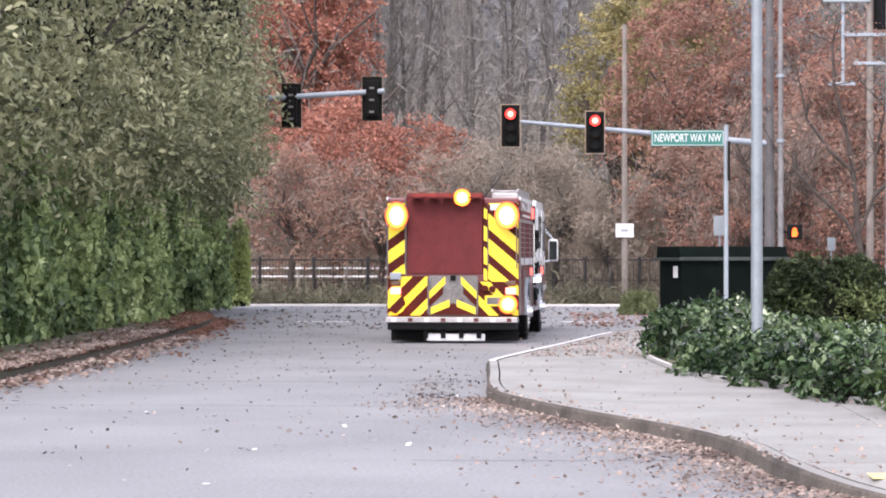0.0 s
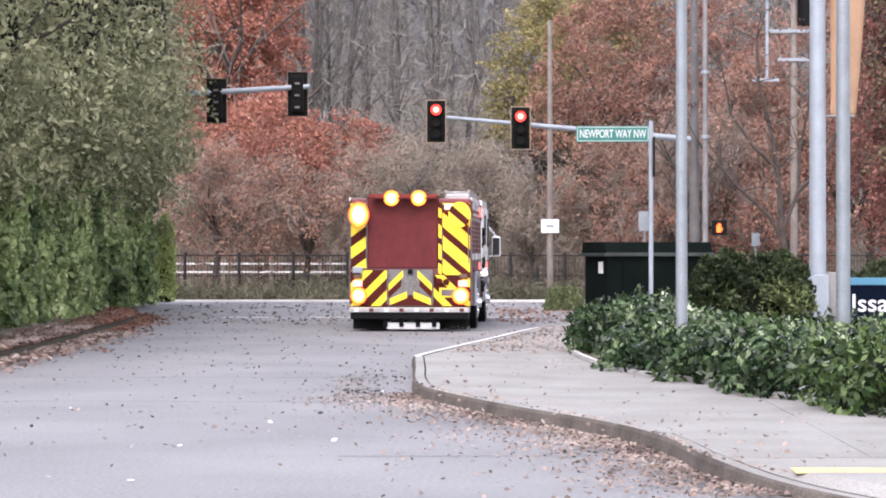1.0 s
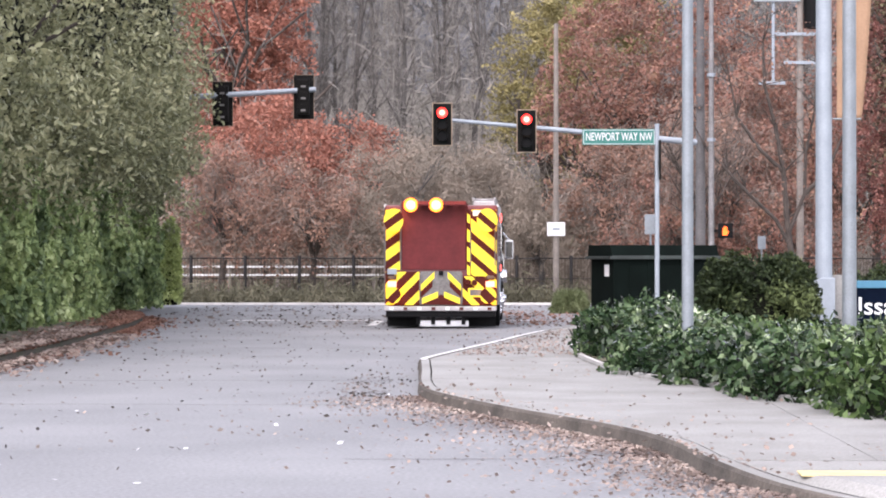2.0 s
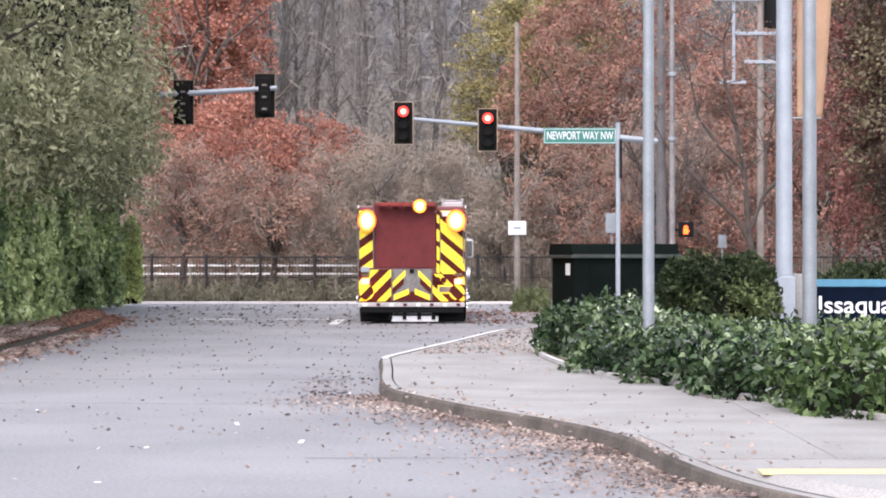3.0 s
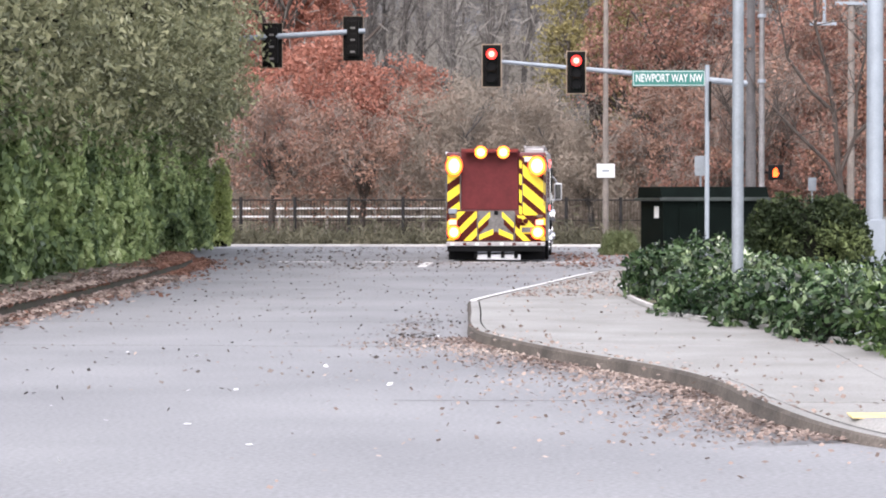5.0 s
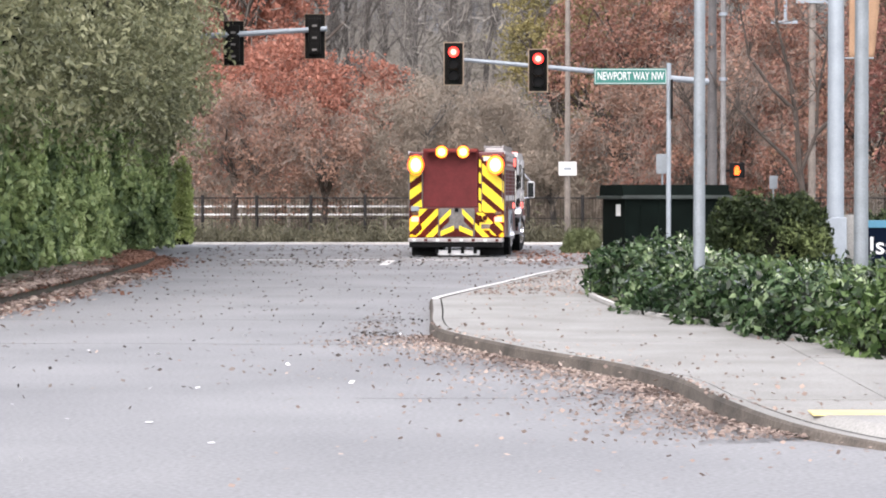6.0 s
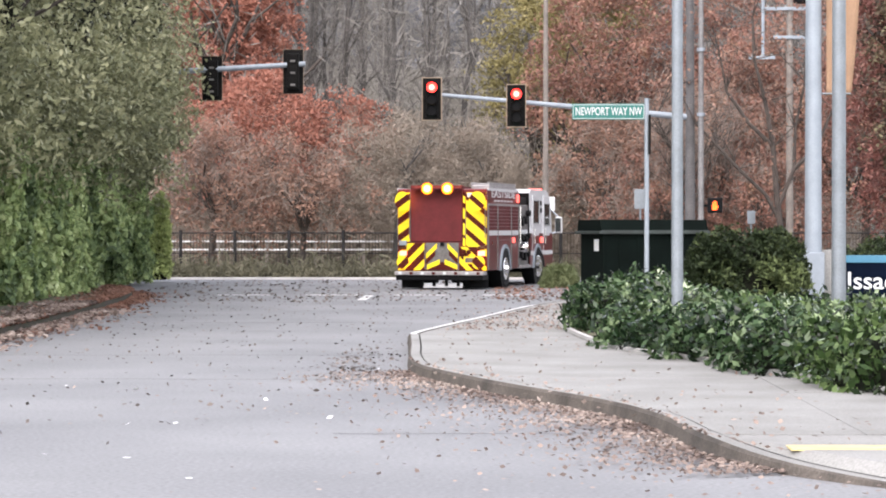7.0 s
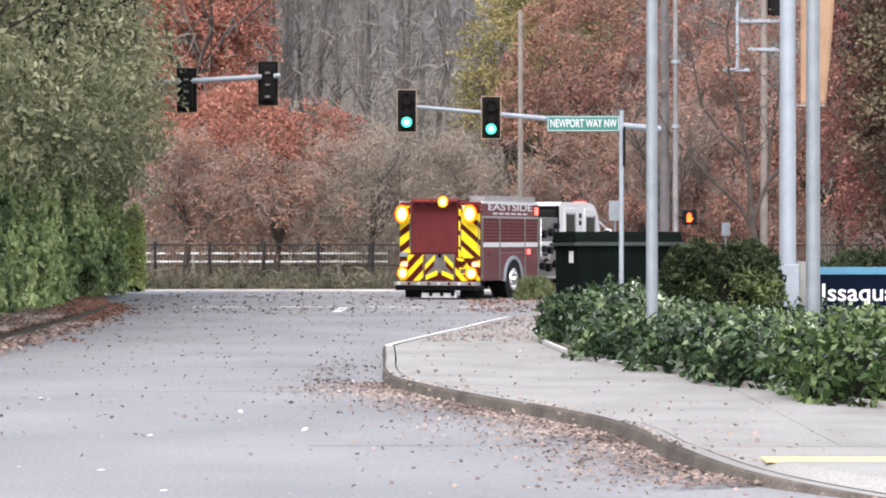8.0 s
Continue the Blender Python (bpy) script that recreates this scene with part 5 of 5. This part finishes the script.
for k, line in enumerate(SWEEPS):
    wide = 0.115 if k == 0 else 0.07
    for i, (p, q) in enumerate(zip(line, line[1:])):
        tube(p, q, wide * (1 - 0.8 * i / len(line)), wide * (1 - 0.8 * (i + 1) / len(line)), 8, bm)
        if i:
            for _ in range(4):
                out = Vector(q) + Vector((r.uniform(-1, 1), r.uniform(-0.7, 0.7), r.uniform(0.1, 1.1))) * 0.9
                tube(q, out, 0.022, 0.008, 5, bm)
                for _ in range(3):
                    tip = out + Vector((r.uniform(-1, 1), r.uniform(-0.7, 0.7), r.uniform(0.0, 0.9))) * 0.55
                    tube(out, tip, 0.010, 0.004, 4, bm)
                    ends.append(tuple(tip))
part("trunk", bm, BARK, t)
g = np.random.default_rng(61)
pts = np.repeat(np.array(ends), 5, axis=0)
quads("last_leaves", leaf_quads(pts + g.normal(size=pts.shape) * 0.25, 0.11, g, 0.6), RUSSET, t)
for x, y, h, sd in ((7.2, 90, 6.5, 62),):
    t = thing("bare_tree", "small leafless tree with dark forking limbs", "tree", pose(x, y, 0.0), "leafless trees")
    bm, tips = limbs(h, 0.8, sd, 3, levels=3, radius=0.09)
    part("trunk", bm, BARK, t)
    g = np.random.default_rng(sd)
    pts = np.repeat(tips, 3, axis=0)
    quads("twig_mass", leaf_quads(pts + g.normal(size=pts.shape) * 0.3, 0.5, g, 0.03, droop=-0.6), TWIG, t, "stuff")

# Bare woods on the hillside
gg = np.random.default_rng(5)
for k, sd in enumerate((26, 27, 28)):
    alder = thing("alder_tree", "tall bare grey alder on the hillside", "tree")
    r = random.Random(sd)
    bm = bmesh.new()
    tips = []
    p = Vector((0, 0, -0.4))
    for i in range(9):
        q = p + Vector((r.uniform(-0.22, 0.22), r.uniform(-0.2, 0.2), 2.1))
        tube(p, q, 0.21 * (1 - i / 11), 0.21 * (1 - (i + 1) / 11), 7, bm)
        p = q
        if i > 1:
            for _ in range(4):
                a = r.uniform(0, 6.283)
                e = p + Vector((math.cos(a), math.sin(a), r.uniform(0.5, 1.3))) * r.uniform(0.9, 2.0) * (1.15 - i / 12)
                tube(p - Vector((0, 0, r.uniform(0, 1.5))), e, 0.045, 0.015, 4, bm)
                tips += [tuple(e), tuple((p + e) / 2)]
    part("trunk", bm, BARK_GREY, alder)
    tips = np.repeat(np.array(tips), 30, axis=0)
    tips = tips + gg.normal(size=tips.shape) * 0.65
    quads("twig_mass", leaf_quads(tips, 0.6, gg, 0.03, droop=-0.5), HILL_TWIG, alder, "stuff")
    spots = []
    for j in range(38):
        yy = 126 + 150 * (j / 38) ** 1.1 + gg.uniform(-3, 3)
        spots.append((gg.uniform(-0.125, 0.19) * yy, yy, gg.uniform(0, 360), gg.uniform(0.75, 1.2)))
    place(alder, spots, "bare alders on the hill")
n = 120000
yy = 112 + 190 * gg.random(n) ** 1.4
xx = gg.uniform(-0.16, 0.22, n) * yy
zz = np.array([ground_height(a, b) for a, b in zip(xx, yy)]) + gg.exponential(1.0, n) * (1.6 + 2.2 * (0.5 + 0.5 * np.sin(xx * 0.5 + yy * 0.23)) + 0.012 * (yy - 112))
quads("thicket", leaf_quads(np.stack([xx, yy, zz], 1), 1.3, gg, 0.035, droop=-0.6), HILL_TWIG, None, "stuff", "bare grey-brown undergrowth on the hillside", "undergrowth")
n = 46000
xx, yy = gg.uniform(-16, 16, n), gg.uniform(104, 116, n)
top = 2.6 + 1.2 * np.exp(-((xx + 1.5) / 4.0) ** 2) + 1.0 * np.sin(xx * 0.9 + 1) + 0.8 * np.sin(xx * 2.3 + yy * 0.6)
zz = top * gg.random(n) ** 0.8
quads("brushwood", leaf_quads(np.stack([xx, yy, zz], 1), 0.9, gg, 0.03, droop=-0.9), BRUSH, None, "stuff", "dense bare olive-brown brushwood beyond the fence", "undergrowth")
n = 24000
yy = gg.uniform(430, 1000, n)
xx = gg.uniform(-0.2, 0.27, n) * yy
zz = 2 + 0.21 * (yy - 430) + 4 + gg.uniform(-6, 8, n)
# conifers take the ridge colour with its painted haze
quads("far_woods", leaf_quads(np.stack([xx, yy, zz], 1), 8.0, gg, 0.3, droop=-1.2), FAR_WOOD, None, "stuff", "conifers on the distant ridge, haze painted in blue-grey", "woods")
# rough weeds along the fence
n = 26000
xx = gg.uniform(-22, 20, n)
quads("weeds", leaf_quads(np.stack([xx, 82.9 + 4.5 * gg.random(n), 0.02 + gg.exponential(0.17, n)], 1), 0.4, gg, 0.12, droop=-0.9), WEED, None, "stuff", "dry brown weeds along the fence", "weeds")

# Fallen leaves
def litter(count, where, name, label, size=0.085, mat=None):
    p = where(count)
    quads(name, leaf_quads(p, size, gg, 0.7, flat=0.85), mat or DRY, None, "stuff", label, "fallen leaves")


def along(line, spread_in, spread_out, z, y0, y1, behind=0.16):
    pts = np.array([(p.x, p.y) for p in line if y0 <= p.y <= y1])
    def f(n):
        i = gg.integers(0, len(pts) - 1, n)
        k = gg.random(n)[:, None]
        base = pts[i] * (1 - k) + pts[i + 1] * k
        t = pts[i + 1] - pts[i]
        t = t / np.linalg.norm(t, axis=1)[:, None]
        out = np.stack([-t[:, 1], t[:, 0]], 1)
        off = gg.exponential(spread_out, n) * (gg.random(n) < 0.97)
        off = np.where(gg.random(n) < behind, -gg.exponential(spread_in, n), off)
        base = base + out * off[:, None]
        return np.column_stack([base, np.where(off > 0, z + 0.02, z + 0.17) + 0.02 * gg.random(n)])
    return f


litter(7500, along(NEAR_KERB, 0.4, 0.33, 0.0, 16.6, 29, 0.02), "kerb_leaves", "brown and pink fallen leaves along the kerb", 0.042)
litter(12000, along(LEFT_KERB, 0.22, 0.20, 0.02, 26, 50, 0.7), "gutter_leaves", "dull brown fallen leaves over the verge kerb", 0.10, DRY)
litter(14000, along(LEFT_KERB, 0.28, 0.17, 0.0, 30, 67, 0.55), "verge_leaves", "russet fallen leaves along the verge kerb", 0.10, RUST)
litter(2400, lambda n: np.column_stack([gg.uniform(-7, 3, n), 19 + 45 * gg.random(n) ** 0.75, np.full(n, 0.015)]), "road_leaves", "scattered fallen leaves on the road", 0.05, DULL_LEAF)
litter(900, along(NEAR_KERB, 0.4, 0.85, 0.0, 15.5, 28, 0.0), "strewn_leaves", "pale fallen leaves strewn beside the kerb", 0.042)
litter(380, lambda n: np.column_stack([gg.normal(-1.55, 0.25, n), gg.normal(30.5, 2.6, n), np.full(n, 0.015)]), "corner_leaves", "drift of fallen leaves at the kerb corner", 0.055, DULL_LEAF)
litter(1900, lambda n: np.column_stack([gg.uniform(-9, 6, n), gg.uniform(56, 80, n), np.full(n, 0.02)]), "crossing_leaves", "drifts of fallen leaves over the crossing", 0.10, DULL_LEAF)
litter(620, lambda n: np.column_stack([gg.uniform(-0.8, 3, n), gg.uniform(18, 50, n), np.full(n, 0.165)]), "pavement_leaves", "fallen leaves on the pavement", 0.05)
litter(26, lambda n: np.column_stack([gg.uniform(-5, 0.8, n), gg.uniform(13, 30, n), np.full(n, 0.012)]), "paper_scraps", "tiny pale scraps on the asphalt", 0.06)
bpy.data.objects["paper_scraps"].data.materials[0] = OLD_WHITE
def corner_spots(n):
    """Spots on the pavement inside the far side of the corner kerb."""
    y = gg.uniform(37, 50, n)
    edge = np.interp(y, [36, 39, 43, 48.5, 53], [-1.06, -0.68, -0.06, 0.76, 1.75])
    return edge + 0.35 + gg.random(n) ** 1.3 * 1.9, y


litter(1700, lambda n: np.column_stack([*corner_spots(n), np.full(n, 0.165)]), "slab_leaves", "pinkish fallen leaves gathered on the pavement", 0.055)
litter(800, lambda n: np.column_stack([gg.uniform(0.2, 4.2, n), gg.uniform(58, 72, n), np.full(n, 0.02)]), "drifted_leaves", "russet fallen leaves drifted on the crossing", 0.11, RUST)

# What moves: the engine rolls up to the crossing and turns, its wheels roll, its lamps and the signals change
ENGINE_WAY = [(0.0, -2.04, 47.3, 2.5), (0.5, -1.84, 49.5, 2.4), (1.0, -1.58, 51.7, 2.2), (1.5, -1.34, 53.9, 1.6), (2.2, -1.10, 56.4, 0.6), (3.0, -0.99, 58.6, -0.2),
              (3.5, -1.02, 59.8, -0.5), (4.0, -1.06, 60.8, -0.4), (4.5, -1.11, 61.8, 0.2), (5.2, -1.19, 63.5, 1.5), (5.8, -1.25, 65.0, 3.0), (6.2, -1.25, 66.1, 4.4),
              (6.5, -1.21, 67.0, 6.5), (7.0, -1.10, 68.2, 12.0), (7.5, -0.88, 69.4, 17.2), (8.0, -0.50, 70.6, 23.5)]
# lamp: times in tenths of a second at which it shines
SHINES = {
    "UL": "0-2 6-10 13-19 22-26 28-47 50-55 57-60 65-68 71-75 79-80",
    "UR": "0-1 6-9 13-17 22-25 28-33 35-35 37-41 43-45 50-55 57-60 63-63 65-67 72-75 79-80",
    "LL": "1-2 9-10 15-19 23-25 31-34 39-42 50-52 58-58 63-66 71-74 79-80",
    "LR": "0-2 7-10 15-19 23-25 31-34 39-42 47-47 50-52 58-58 63-66 71-73 79-80",
    "A1": "4-6 11-15 20-22 31-31 36-36 42-42 46-46 53-54 61-62 65-65 76-77",
    "A2": "7-10 16-19 23-29 33-34 37-37 40-41 44-45 47-52 55-60 63-64 67-70 75-75 79-79",
    "A3": "1-1 3-6 11-15 20-22 39-39 43-43 46-47 53-54 61-62 71-74",
    "A4": "0-0 7-10 16-19 23-30 34-35 40-41 45-45 48-52 55-60 63-70 75-75 80-80",
    "A5": "",
}


def flip_rows(shines, spot, tip=False):
    """A lamp plate's turns within a tenth of a second each time it goes on or off: half a turn, or, with tip, a quarter back."""
    on = [False] * 81
    for piece in shines.split():
        a, b = (int(k) for k in piece.split("-"))
        for k in range(a, b + 1):
            on[k] = True

    def at(angle):
        return pose(*spot, -angle / 2, 0, 0) if tip else pose(*spot, 0, 0, angle)

    angle = 0.0 if on[0] else 180.0
    rows = [(0.0, at(angle))]
    for k in range(1, 81):
        if on[k] != on[k - 1]:
            if rows[-1][0] < (k - 1) / 10 - 0.01:
                rows.append(((k - 1) / 10, at(angle)))
            step = -60 if tip and on[k] else 60
            for j in (1, 2, 3):
                rows.append(((k - 1) / 10 + j / 30, at(angle + step * j)))
            angle += 3 * step
    if rows[-1][0] < 7.99:
        rows.append((8.0, at(angle)))
    return rows


def motions():
    walk(engine, [(t, pose(x, y, 0.005, 0, 0, -turn)) for t, x, y, turn in ENGINE_WAY])
    # wheels roll by the way that the engine has gone
    def gone(t):
        s = 0.0
        for (t0, xa, ya, _), (t1, xb, yb, _) in zip(ENGINE_WAY, ENGINE_WAY[1:]):
            k = min(1.0, max(0.0, (t - t0) / (t1 - t0)))
            s += k * math.hypot(xb - xa, yb - ya)
        return s
    for i, w in enumerate(wheels):
        spot = w.matrix_basis.translation.copy()
        rows = []
        for k in range(0, 81):
            t = k / 10
            steer = 0.0
            if i > 1:
                steer = -14 * min(1.0, max(0.0, (t - 5.2) / 1.0))
            rows.append((t, pose(*spot) @ pose(0, 0, 0, 0, 0, steer) @ pose(0, 0, 0, -math.degrees(gone(t) / WHEEL_R))))
        walk(w, rows)
    for key, lamp in lamps.items():
        walk(lamp, flip_rows(SHINES[key], lamp.matrix_basis.translation.copy(), key.startswith("A")))
    # the signals turn from red to green at seven seconds; the other lamps stay dark
    for red, amber, green in (signal_a, signal_b):
        walk(red, flip_rows("0-70", red.matrix_basis.translation.copy()))
        walk(green, flip_rows("71-80", green.matrix_basis.translation.copy()))


# lamps that stay dark the whole time show their dark face
for lamp_set in (signal_a, signal_b):
    lamp_set[1].matrix_basis = lamp_set[1].matrix_basis @ pose(0, 0, 0, 0, 0, 180)
for o in mast2.children_recursive:
    if o.name.startswith("lamp_disc"):
        o.matrix_basis = o.matrix_basis @ pose(0, 0, 0, 0, 0, 180)

motions()
